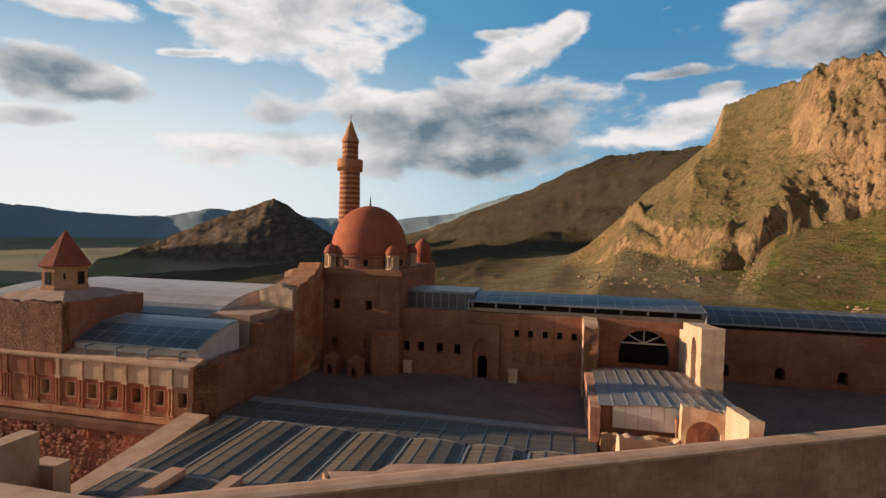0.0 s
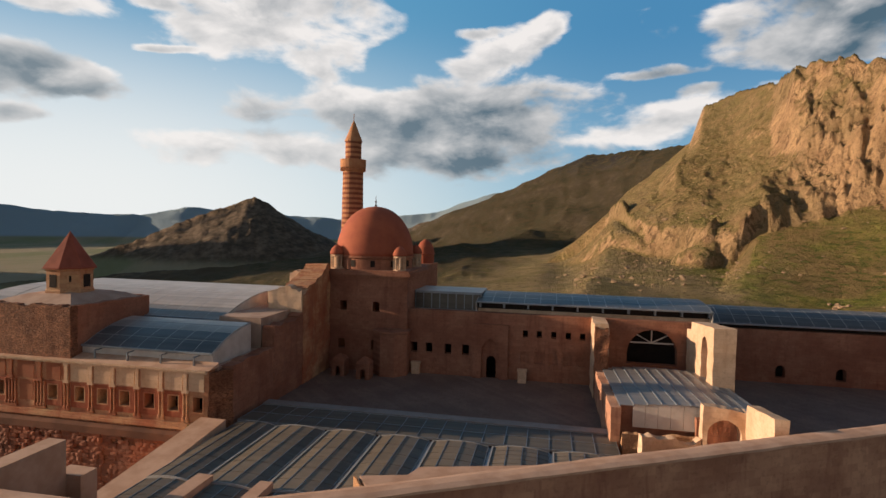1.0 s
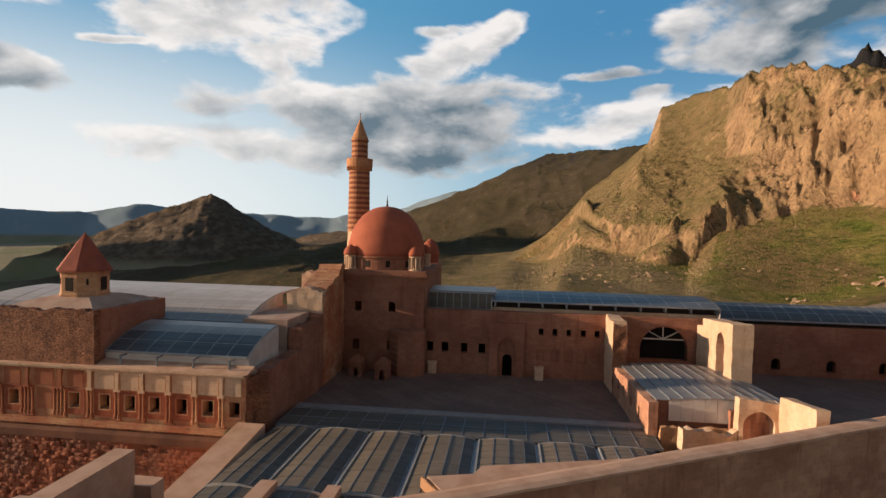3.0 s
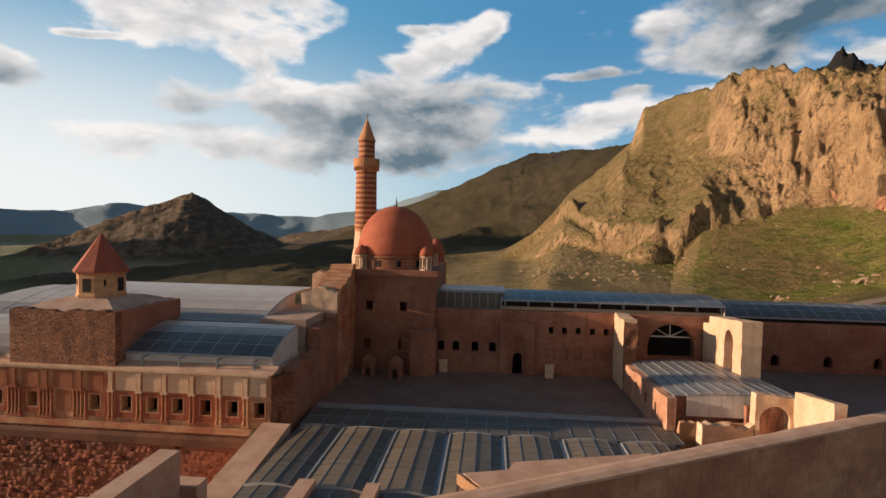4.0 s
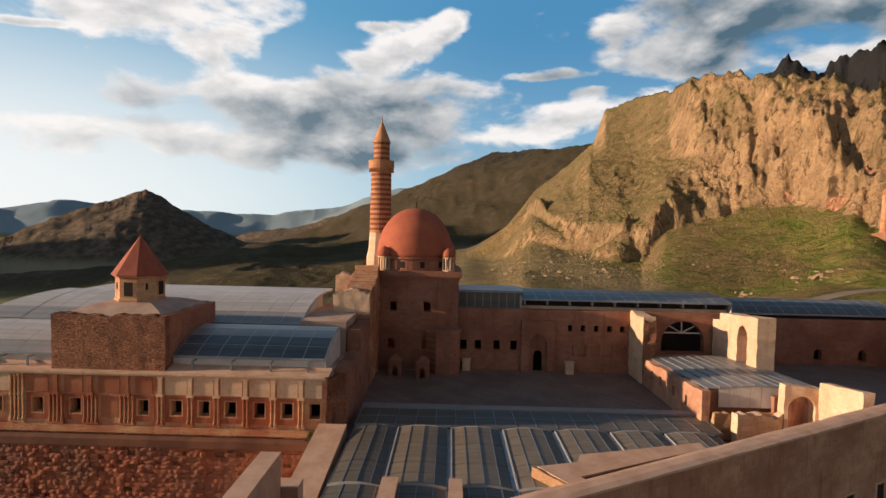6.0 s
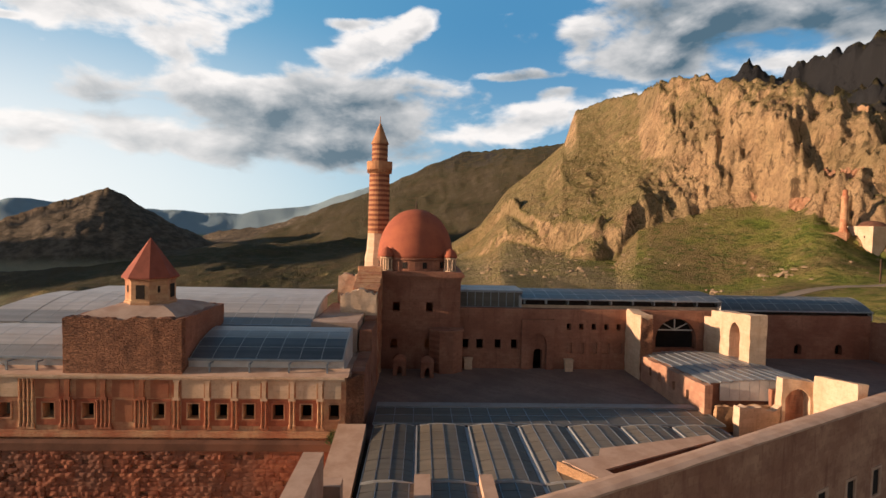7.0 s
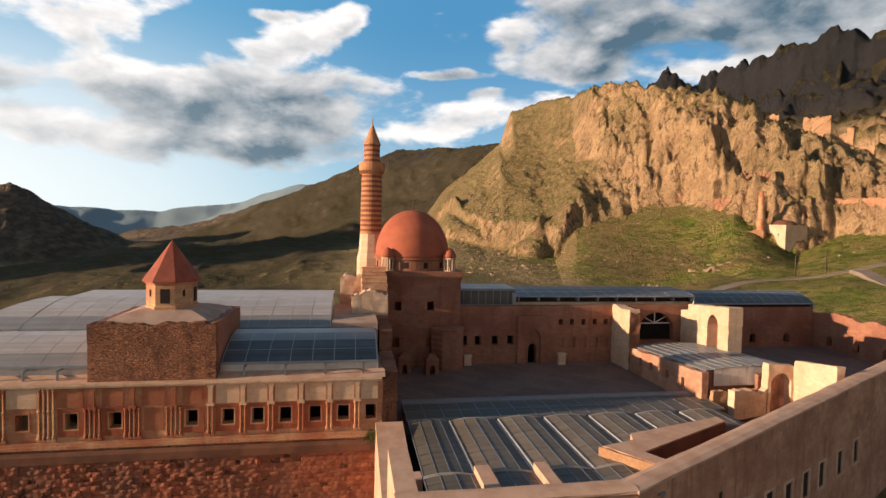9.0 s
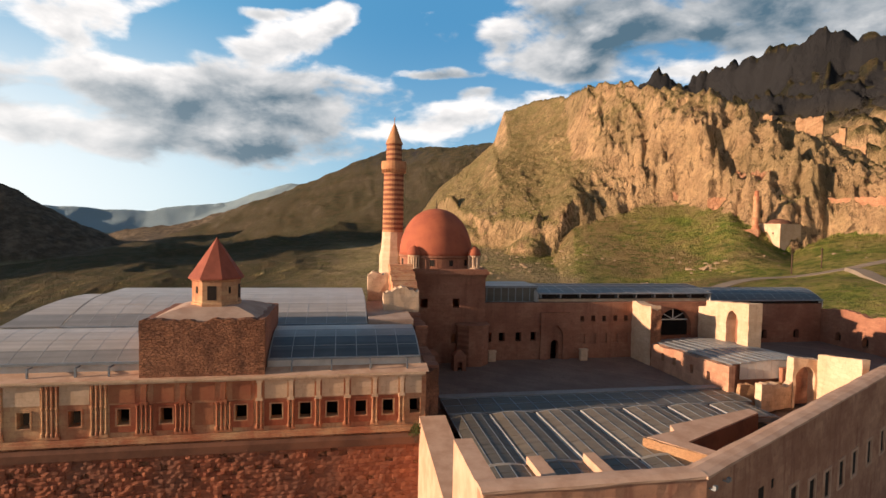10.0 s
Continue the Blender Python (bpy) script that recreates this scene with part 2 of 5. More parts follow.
M_ROAD = plain("dusty_road", (0.27, 0.215, 0.165), 0.95, (0.22, 0.175, 0.13), 0.1)
M_ROCK = plain("boulder_rock", (0.38, 0.27, 0.17), 0.95, (0.26, 0.18, 0.11), 0.6, bump=0.5)
M_LEAF = plain("leaf_green", (0.055, 0.085, 0.02), 0.7, (0.09, 0.11, 0.03), 6.0)
M_BLOCK = block_material()
M_WOOD = plain("dark_wood", (0.09, 0.05, 0.03), 0.7)


# ---- mesh helpers ----
def thing(name, label, category, at=(0, 0, 0), group="", kind=""):
    return tagged(new(name), label, category, group, kind) if at == (0, 0, 0) else tagged(placed(new(name), at), label, category, group, kind)


def placed(ob, at):
    ob.location = at
    return ob


def part(name, bm, material, parent=None, label="", smooth=False):
    """Link a bmesh, given in world places, as one mesh under a thing or a part."""
    if isinstance(bm, bmesh.types.BMesh):
        me = bpy.data.meshes.new(name)
        bmesh.ops.recalc_face_normals(bm, faces=bm.faces)
        bm.to_mesh(me)
        bm.free()
    else:
        me = bm
    me.materials.append(material)
    if smooth:
        me.polygons.foreach_set("use_smooth", [True] * len(me.polygons))
    ob = new(name, me)
    if parent is not None:
        ob.parent = parent
        p, chain = parent, Matrix()
        while p is not None:
            chain = p.matrix_basis @ chain
            p = p.parent
        ob.matrix_parent_inverse = chain.inverted()
    if label:
        ob["label"] = label
    return ob


def box(bm, x0, x1, y0, y1, z0, z1):
    v = [bm.verts.new(p) for p in ((x0, y0, z0), (x1, y0, z0), (x1, y1, z0), (x0, y1, z0), (x0, y0, z1), (x1, y0, z1), (x1, y1, z1), (x0, y1, z1))]
    for f in ((3, 2, 1, 0), (4, 5, 6, 7), (0, 1, 5, 4), (1, 2, 6, 5), (2, 3, 7, 6), (3, 0, 4, 7)):
        bm.faces.new([v[i] for i in f])
    return bm


def boxed(*b):
    return box(bmesh.new(), *b)


def prism(bm, poly, z0, z1):
    """poly: plan points; z0 and z1 may be numbers or functions of the place."""
    lo = [bm.verts.new((x, y, z0(x, y) if callable(z0) else z0)) for x, y in poly]
    hi = [bm.verts.new((x, y, z1(x, y) if callable(z1) else z1)) for x, y in poly]
    bm.faces.new(lo[::-1])
    bm.faces.new(hi)
    for i in range(len(poly)):
        j = (i + 1) % len(poly)
        bm.faces.new((lo[i], lo[j], hi[j], hi[i]))
    return bm


def lathe(bm, profile, centre, sides=32, turn=0.0):
    cx, cy = centre
    rings = []
    for r, z in profile:
        if r < 1e-4:
            rings.append([bm.verts.new((cx, cy, z))])
        else:
            rings.append([bm.verts.new((cx + r * math.cos(turn + 2 * math.pi * i / sides), cy + r * math.sin(turn + 2 * math.pi * i / sides), z)) for i in range(sides)])
    for a, b in zip(rings, rings[1:]):
        for i in range(sides):
            j = (i + 1) % sides
            if len(a) == 1:
                bm.faces.new((a[0], b[j], b[i]))
            elif len(b) == 1:
                bm.faces.new((a[i], a[j], b[0]))
            else:
                bm.faces.new((a[i], a[j], b[j], b[i]))
    for ring in (rings[0], rings[-1]):
        if len(ring) > 2:
            bm.faces.new(ring)
    return bm


def wall_mesh(start, end, thick, z0, z1, openings=(), cell=0.5, ragged=0.0, jitter=0.03, seed=0, top=None):
    """A worn wall from start to end (plan points, its face on the right-hand side of that way is 'front'), with openings
    (a, b, low, high, kind) measured along it; kind 'arch' is round-headed, 'point' pointed. Its top may be ragged."""
    (ax, ay), (bx, by) = start, end
    length = math.hypot(bx - ax, by - ay)
    ux, uy = (bx - ax) / length, (by - ay) / length
    vx, vy = -uy, ux

    def grid(lo, hi, marks):
        marks = sorted({lo, hi, *[m for m in marks if lo < m < hi]})
        out = []
        for a, b in zip(marks, marks[1:]):
            k = max(1, round((b - a) / cell))
            out += [a + (b - a) * i / k for i in range(k)]
        return out + [hi]
    us = grid(0.0, length, [m for o in openings for m in o[:2]])
    zs = grid(z0, z1, [m for o in openings for m in o[2:4]])

    def limit(u):
        h = z1 if top is None else min(z1, top(u))
        if ragged:
            h -= max(0.0, ragged * (0.5 + 0.9 * noise.noise((u * 0.55 + seed * 7.3, seed * 1.7, 0.4))) + 0.5 * ragged * noise.noise((u * 1.9, seed * 3.3, 2.0)))
        return h

    def snapped(u, z):
        """Grid points close to an arch's curve move onto it."""
        for a, b, lo, hi, kind in openings:
            if kind and a - 0.01 <= u <= b + 0.01:
                half, mid = (b - a) / 2, (a + b) / 2
                shift, reach = (0.0, half) if kind == "arch" else (half * 0.65, half * 1.65)
                spring = hi - (half if kind == "arch" else half * 1.5)
                if z >= spring - 0.01:
                    d, side = abs(u - mid) + shift, (1 if u >= mid else -1)
                    r = math.hypot(d, z - spring)
                    if abs(r - reach) < 0.72 * cell and r > 0:
                        return mid + side * max(0.0, d * reach / r - shift), spring + (z - spring) * reach / r
        return u, z

    def solid(i, k):
        if not (0 <= i < len(us) - 1 and 0 <= k < len(zs) - 1):
            return False
        u, z = (us[i] + us[i + 1]) / 2, (zs[k] + zs[k + 1]) / 2
        for a, b, lo, hi, kind in openings:
            if a < u < b and lo < z < hi:
                half = (b - a) / 2
                d = abs(u - (a + b) / 2)
                if kind == "arch":
                    spring = hi - half
                    if z < spring or math.hypot(d, z - spring) < half:
                        return False
                elif kind == "point":
                    spring = hi - half * 1.5
                    if z < spring or math.hypot(d + half * 0.65, z - spring) < half * 1.65:
                        return False
                else:
                    return False
        return zs[k] < limit(u) - 0.02
    cells = {(i, k) for i in range(len(us) - 1) for k in range(len(zs) - 1) if solid(i, k)}
    verts, faces, index = [], [], {}

    def vert(i, k, back):
        key = (i, k, back)
        if key not in index:
            u, z = snapped(us[i], min(zs[k], max(limit(us[i]), zs[max(0, k - 1)] + 0.02)))
            w = thick * back
            j = noise.noise_vector((u * 0.9 + seed * 3, z * 0.9, w * 2 + seed)) * jitter * 1.6
            index[key] = len(verts)
            verts.append((ax + ux * (u + j.x) + vx * (w + j.y), ay + uy * (u + j.x) + vy * (w + j.y), z + j.z))
        return index[key]
    for i, k in cells:
        a, b = (i, k), (i + 1, k)
        c, d = (i + 1, k + 1), (i, k + 1)
        faces.append([vert(*p, 0) for p in (a, b, c, d)])
        faces.append([vert(*p, 1) for p in (d, c, b, a)])
        for nb, p, q in (((i - 1, k), d, a), ((i + 1, k), b, c), ((i, k - 1), a, b), ((i, k + 1), c, d)):
            if nb not in cells:
                faces.append([vert(*q, 0), vert(*p, 0), vert(*p, 1), vert(*q, 1)])
    me = bpy.data.meshes.new("wall")
    me.from_pydata(verts, [], faces)
    return me


def wall(name, start, end, thick, z0, z1, material, parent=None, label="", **more):
    ob = part(name, wall_mesh(start, end, thick, z0, z1, **more), material, parent, label)
    return ob


# ---- ground: one sheet to the horizon ----
def lattice(ix, iy, seed):
    h = (ix.astype(np.int64) * 374761393 + iy.astype(np.int64) * 668265263 + seed * 974711) & 0x7FFFFFFF
    h = ((h ^ (h >> 13)) * 1274126177) & 0x7FFFFFFF
    return ((h ^ (h >> 16)) & 0xFFFF) / 65535.0


def value_noise(x, y, seed=0):
    ix, iy = np.floor(x), np.floor(y)
    fx, fy = x - ix, y - iy
    fx, fy = fx * fx * (3 - 2 * fx), fy * fy * (3 - 2 * fy)
    a, b = lattice(ix, iy, seed), lattice(ix + 1, iy, seed)
    c, d = lattice(ix, iy + 1, seed), lattice(ix + 1, iy + 1, seed)
    return (a + (b - a) * fx) * (1 - fy) + (c + (d - c) * fx) * fy


def fractal(x, y, size, octaves, seed=0, ridged=False):
    total, amp, norm = 0.0, 1.0, 0.0
    for o in range(octaves):
        v = value_noise(x / size * 2 ** o + 17.3 * o, y / size * 2 ** o - 9.1 * o, seed + o)
        total = total + amp * (1 - np.abs(2 * v - 1) if ridged else v)
        norm += amp
        amp *= 0.5
    return total / norm


def ridge(x, y, line, slope, cliffs=()):
    """The height of a mountain with that crest line (x, y, z), which falls away on both sides."""
    best = np.full(np.shape(x), -1e9)
    for (ax, ay, az), (bx, by, bz) in zip(line, line[1:]):
        dx, dy = bx - ax, by - ay
        s = np.clip(((x - ax) * dx + (y - ay) * dy) / (dx * dx + dy * dy), 0, 1)
        d = np.hypot(x - ax - s * dx, y - ay - s * dy)
        best = np.maximum(best, az + s * (bz - az) - slope * d - sum(drop * soft(d, lo, hi) for drop, lo, hi in cliffs))
    return best


def smooth_max(a, b, k):
    h = np.clip(0.5 + 0.5 * (a - b) / k, 0, 1)
    return b + (a - b) * h + k * h * (1 - h)


def soft(x, lo, hi):
    t = np.clip((x - lo) / (hi - lo), 0, 1)
    return t * t * (3 - 2 * t)


# the crag as lines that run round the palace: bearing from the hub, distance, height
HUB = (-20.0, -3.0)
MEADOW = ((0.05, 0.13, 0.20, 0.29, 0.39, 0.49, 0.59, 0.65, 0.71, 0.77, 0.82), (415, 323, 292, 245, 251, 265, 284, 260, 249, 246, 223), (-20, -6, -8, -9, -8.5, -9.3, -2.5, -2.5, -0.8, 1.5, 1.0))
FOOT = ((0.065, 0.143, 0.18, 0.207, 0.287, 0.335, 0.37, 0.42, 0.475, 0.55, 0.63, 0.67, 0.717, 0.77, 0.83), (615, 480, 425, 397, 362, 352, 367, 378, 388, 396, 357, 337, 336, 358, 350), (0, 18, 9, 3, 0, -2, 17, 24, 31, 38, 30, 15, 5, 16, 17))
TOP = ((0.14, 0.214, 0.244, 0.316, 0.412, 0.473, 0.544, 0.609, 0.652, 0.692, 0.739, 0.775, 0.81, 0.84), (508, 512, 516, 510, 439, 428, 412, 396, 390, 393, 389, 389, 381, 378), (34, 58, 79, 77, 73, 89, 96, 88, 76, 80, 67, 66, 55, 50))
CREST = ((0.10, 0.14, 0.19, 0.25, 0.268, 0.318, 0.37, 0.402, 0.472, 0.523, 0.593, 0.635, 0.677, 0.717, 0.756, 0.797, 0.835, 0.90), (760, 760, 770, 791, 781, 730, 629, 499, 468, 457, 441, 430, 423, 418, 416, 411, 398, 390), (30, 62, 94, 138, 180, 185, 166, 145, 137, 130, 122, 112, 100, 86, 80, 73, 54, 40))
RIBS = (((40, 486, 56), (48, 462, 54), (54, 405, 27), (64, 382, 13), (70, 371, 2)), ((93, 352, 27), (85, 345, 24), (88, 337, 4)), ((109, 376, 37), (112, 361, 36), (108, 353, 28)), ((104, 338, 8), (97, 331, 0)))
GULLIES = (((206, 320), (210, 305), (213, 290), 20.0, 5.0), ((190, 404), (190, 385), (184, 366), 9.0, 5.0), ((172, 372), (166, 358), (162, 348), 7.0, 4.0), ((240, 302), (236, 285), (236, 272), 12.0, 4.0))
BACK = ((700, 1350, 250), (371, 1436, 246), (250, 1600, 262), (127, 1786, 272), (-143, 2030, 150), (-500, 2250, 40), (-900, 2300, -30))
TEETH = ((470, 1190, 262), (560, 1160, 300), (653, 1133, 362), (690, 1118, 332), (767, 1097, 366), (790, 1010, 352), (808, 910, 376), (880, 860, 384), (930, 700, 380), (1000, 300, 350))
PEAK = ((-1080, 1070, -72), (-960, 1160, -14), (-880, 1217, 32), (-800, 1268, 70), (-752, 1299, 90), (-722, 1314, 72), (-640, 1352, 12), (-520, 1420, -48))
FORE = ((-900, 520, -86), (-640, 600, -62), (-430, 680, -40), (-260, 800, -22), (-120, 960, -4), (20, 1150, 30))
# unseen ridge, added out of view to throw shade over the valley
SHADE_RIDGE = ((-2100, 560, 560), (-2300, 700, 580), (-2380, 860, 500))
FAR = ((-4200, 1400, 200), (-3800, 2150, 150), (-3480, 2700, 135), (-3230, 2990, 100), (-2840, 3360, 70), (-2610, 3550, 150), (-2400, 3690, 148), (-2000, 3950, 90), (-1400, 4170, 85), (-900, 4310, 160), (-430, 4380, 318), (300, 4400, 360))


def line_gap(x, y, line):
    """Distance in plan from a line of points."""
    best = np.full(np.shape(x), 1e9)
    for a, b in zip(line, line[1:]):
        dx, dy = b[0] - a[0], b[1] - a[1]
        s = np.clip(((x - a[0]) * dx + (y - a[1]) * dy) / (dx * dx + dy * dy), 0, 1)
        best = np.minimum(best, np.hypot(x - a[0] - s * dx, y - a[1] - s * dy))
    return best


def crag_height(x, y):
    """Meadow, cliff foot, cliff top, crest and back slope, one behind the other, worn into buttresses and gullies."""
    px, py = x - HUB[0], y - HUB[1]
    r0 = np.hypot(px, py)
    a = np.arctan2(px, py) + 0.012 * (fractal(x, y, 34, 4, 19) - 0.5)
    foot_r, foot_z = np.interp(a, FOOT[0], FOOT[1]), np.interp(a, FOOT[0], FOOT[2])
    top_r, top_z = np.interp(a, TOP[0], TOP[1]), np.interp(a, TOP[0], TOP[2])
    crest_r, crest_z = np.interp(a, CREST[0], CREST[1]), np.interp(a, CREST[0], CREST[2])
    mead_r, mead_z = np.interp(a, MEADOW[0], MEADOW[1]), np.interp(a, MEADOW[0], MEADOW[2])
    face = soft(r0, foot_r - 14, foot_r + 12) * soft(r0, crest_r + 60, crest_r + 5)
    bare = soft(a, 0.30, 0.50)
    # buttresses run up the face; ledges run across it
    flute = 1.0 * (fractal(a * 420, r0 * 0.22, 22, 3, 23, True) - 0.6) * 14 + (fractal(a * 420, r0 * 0.35, 7.5, 3, 29, True) - 0.6) * 10
    rough = (fractal(x, y, 46, 5, 21, True) - 0.6) * 20
    r = r0 + face * (flute * (0.3 + 0.7 * bare) + rough * (0.6 + 0.4 * bare))
    z = mead_z + (-9.0 - mead_z) * soft(r, mead_r, 130)
    z = np.where(r > mead_r, mead_z + (foot_z - mead_z) * np.clip((r - mead_r) / (foot_r - mead_r), 0, 1) ** 1.25, z)
    s = np.clip((r - foot_r) / np.maximum(top_r - foot_r, 1), 0, 1)
    s = s + bare * 0.16 * np.sin(2 * np.pi * 2.0 * s + 6 * fractal(x, y, 60, 2, 33)) / (2 * np.pi)
    z = np.where(r > foot_r, foot_z + (top_z - foot_z) * s, z)
    z = z + 17 * soft(a, 0.44, 0.35) * soft(r, foot_r, foot_r + 13) * (1 - s) ** 0.7
    u = np.clip((r - top_r) / np.maximum(crest_r - top_r, 1), 0, 1)
    z = np.where(r > top_r, top_z + (crest_z - top_z) * u, z)
    z = np.where(r > crest_r, crest_z - 0.55 * (r - crest_r), z)
    z = z + face * (0.5 + 0.5 * bare) * ((fractal(x, y, 17, 4, 31, True) - 0.6) * 9 + (fractal(x, y, 6, 3, 35, True) - 0.6) * (3.5 + 4.5 * bare))
    for g in GULLIES:
        d = line_gap(x + 5 * (fractal(x, y, 12, 3, 39) - 0.5), y, g[:3])
        z = z - g[3] * np.exp(-(d / g[4]) ** 2)
    for k, rib in enumerate(RIBS):
        w = 10 * (fractal(x, y, 14, 4, 41 + k) - 0.5)
        tent = ridge(x + w, y + w, rib, 1.7) + 8 * (fractal(x, y, 9, 4, 43, True) - 0.6)
        z = z + 11 * np.tanh(np.maximum(tent - z, 0) / 11)
    return z, soft(a, 0.02, 0.15) * soft(a, 2.0, 1.3) * soft(r0, crest_r + 420, crest_r + 120)


def height(x, y):
    wob = (fractal(x, y, 120, 4, 3) - 0.5)
    xw, yw = x + 50 * wob, y + 50 * (fractal(x, y, 120, 4, 11) - 0.5)
    r = np.hypot(x + 20, y - 40)
    # the plain lies low to the west and north-west; the meadow climbs to the east
    low = -88 + 79 * soft(x + 0.28 * y, -560, -60)
    base = low + 0.03 * np.maximum(x - 40, 0) + 9 * (fractal(x, y, 90, 4, 5) - 0.5) * soft(r, 60, 200) * soft(x + 0.28 * y, -560, -300)
    base = base - 28 * soft(y, 90, 330) * soft(x, 40, -220)
    base = base + 34 * (fractal(x, y, 190, 5, 15, True) - 0.62) * soft(y, 130, 330) * soft(x, 20, -120) * soft(x + 0.28 * y, -430, -200)
    crag, share = crag_height(x, y)
    crag = crag + 3.0 * (fractal(x, y, 38, 4, 7) - 0.5) * soft(r, 130, 230)
    z = base * (1 - share) + np.maximum(crag, base - 60) * share
    back = ridge(xw, yw, BACK, 0.46) + 55 * (fractal(x, y, 330, 6, 51, True) - 0.62) * soft(r, 500, 1300)
    z = smooth_max(back, z, 30.0 - 24 * share)
    jag = fractal(x + 0.6 * y, 0.25 * (y - 0.6 * x), 58, 4, 61, True) - 0.66
    teeth = ridge(x, y, TEETH, 0.62, ((46, 10, 40),)) + 95 * jag + 46 * (fractal(x + 0.6 * y, 0.3 * (y - 0.6 * x), 19, 3, 65, True) - 0.66) + 34 * (fractal(x, y, 130, 4, 63, True) - 0.62)
    z = smooth_max(teeth, z, 12.0)
    peak = ridge(x + 20 * wob, y + 20 * wob, PEAK, 0.52, ((14, 0, 26),)) + 15 * (fractal(x - y, 0.4 * (x + y), 60, 6, 71, True) - 0.62) + 8 * (fractal(x, y, 22, 3, 73, True) - 0.6)
    z = smooth_max(peak, z, 8.0)
    fore = ridge(xw, yw, FORE, 0.24) + 16 * (fractal(x, y, 110, 5, 91, True) - 0.62)
    z = smooth_max(fore, z, 14.0)
    z = smooth_max(ridge(xw, yw, SHADE_RIDGE, 2.4), z, 20.0)
    far = ridge(x, y, FAR, 0.42) + 60 * (fractal(x, y, 520, 6, 81, True) - 0.66)
    z = smooth_max(far, z, 20.0)
    # terrace under the palace
    inside = soft(np.maximum(np.maximum(-84 - x, x - 60), np.maximum(-30 - y, y - 86)), 70, 0)
    return z * (1 - inside) + (-8.0 + 0.4 * wob) * inside


def build_ground():
    az = np.radians(np.concatenate([np.arange(-180, -62, 3.0), np.arange(-62, 0, 0.2), np.arange(0, 60, 0.13), np.arange(60, 180, 3.0)]))
    rad = np.concatenate([[0.0], np.geomspace(12, 150, 26), np.geomspace(150, 320, 70)[1:], np.arange(321.2, 540, 1.2), np.geomspace(541, 1100, 110), np.geomspace(1100, 4960, 130)[1:]])
    a, r = np.meshgrid(az, rad)
    x, y = -20 + r * np.sin(a), r * np.cos(a)
    z = height(x, y)
    nr, na = a.shape
    i = np.arange(nr * na).reshape(nr, na)
    j = np.roll(i, -1, axis=1)
    quads = np.stack([i[:-1], i[1:], j[1:], j[:-1]], -1).reshape(-1, 4)
    me = bpy.data.meshes.new("ground")
    me.vertices.add(nr * na)
    me.vertices.foreach_set("co", np.stack([x, y, z], -1).astype(np.float32).ravel())
    me.loops.add(quads.size)
    me.loops.foreach_set("vertex_index", quads.astype(np.int32).ravel())
    me.polygons.add(len(quads))
    me.polygons.foreach_set("loop_start", np.arange(0, quads.size, 4, dtype=np.int32))
    me.update(calc_edges=True)
    me.validate()
    me.polygons.foreach_set("use_smooth", [True] * len(me.polygons))

    m, n, pos = make_material("hillside")
    geo = n.add("ShaderNodeNewGeometry")
    up = n.add("ShaderNodeSeparateXYZ", {0: geo.outputs["Normal"]}).outputs[2]
    s = n.add("ShaderNodeSeparateXYZ", {0: pos})
    n1, n2, n3 = n.noise(pos, 0.012, 6, 0.62), n.noise(pos, 0.06, 7, 0.65), n.noise(pos, 0.5, 6, 0.7)
    grass = n.mix(n.step(n2, 0.36, 0.64), (0.17, 0.205, 0.038), (0.35, 0.285, 0.095))
    grass = n.mix(n.math("MULTIPLY", n.step(n1, 0.50, 0.60), 0.75), grass, (0.25, 0.165, 0.085))
    reach = n.vec("LENGTH", n.vec("MULTIPLY", pos, (1, 1, 0)))
    n5 = n.noise(pos, 1.6, 5, 0.7)
    n6 = n.noise(n.vec("MULTIPLY", pos, (1.0, 1.0, 2.5)), 0.17, 6, 0.68, 0.5)
    grass = n.mix(n.math("MULTIPLY", n.step(n6, 0.50, 0.60), 0.75), grass, (0.085, 0.115, 0.025))
    grass = n.mix(n.math("MULTIPLY", n.step(n6, 0.44, 0.36), 0.7), grass, (0.32, 0.24, 0.11))
    grass = n.mix(n.math("MULTIPLY", n.step(n5, 0.50, 0.66), 0.55), grass, (0.045, 0.055, 0.014))
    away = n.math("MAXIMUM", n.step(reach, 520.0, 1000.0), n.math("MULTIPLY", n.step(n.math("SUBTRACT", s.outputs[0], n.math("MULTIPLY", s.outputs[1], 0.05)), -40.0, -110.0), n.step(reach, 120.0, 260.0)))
    # brown scrub of the far and western slopes, darkened to carry cloud shade
    heath_shade = n.mix(n.step(n2, 0.38, 0.64), (0.064, 0.060, 0.027), (0.108, 0.082, 0.044))
    heath_shade = n.mix(n.math("MULTIPLY", n.step(s.outputs[0], -380.0, -560.0), n.step(s.outputs[2], -75.0, -45.0)), heath_shade, n.mix(n.step(n2, 0.38, 0.62), (0.17, 0.13, 0.09), (0.095, 0.076, 0.055)))
    bearing = n.math("DIVIDE", n.math("ADD", s.outputs[0], 20.0), n.math("MAXIMUM", n.math("ADD", s.outputs[1], 3.0), 1.0))
    bearing = n.math("ADD", bearing, n.math("MULTIPLY", n.math("SUBTRACT", n1, 0.5), 0.35))
    ledge = n.step(n.math("ADD", s.outputs[2], n.math("MULTIPLY", n2, 50.0)), 112.0, 130.0)
    turfy = n.math("MULTIPLY", n.math("MAXIMUM", n.step(bearing, 0.50, 0.38), n.math("MULTIPLY", ledge, 0.8)), n.step(up, 0.42, 0.66))
    n4 = n.noise(n.vec("MULTIPLY", pos, (1.0, 1.0, 0.45)), 0.16, 6, 0.7, 0.6)
    rock = n.mix(n.step(n2, 0.35, 0.68), (0.66, 0.44, 0.245), (0.45, 0.285, 0.16))
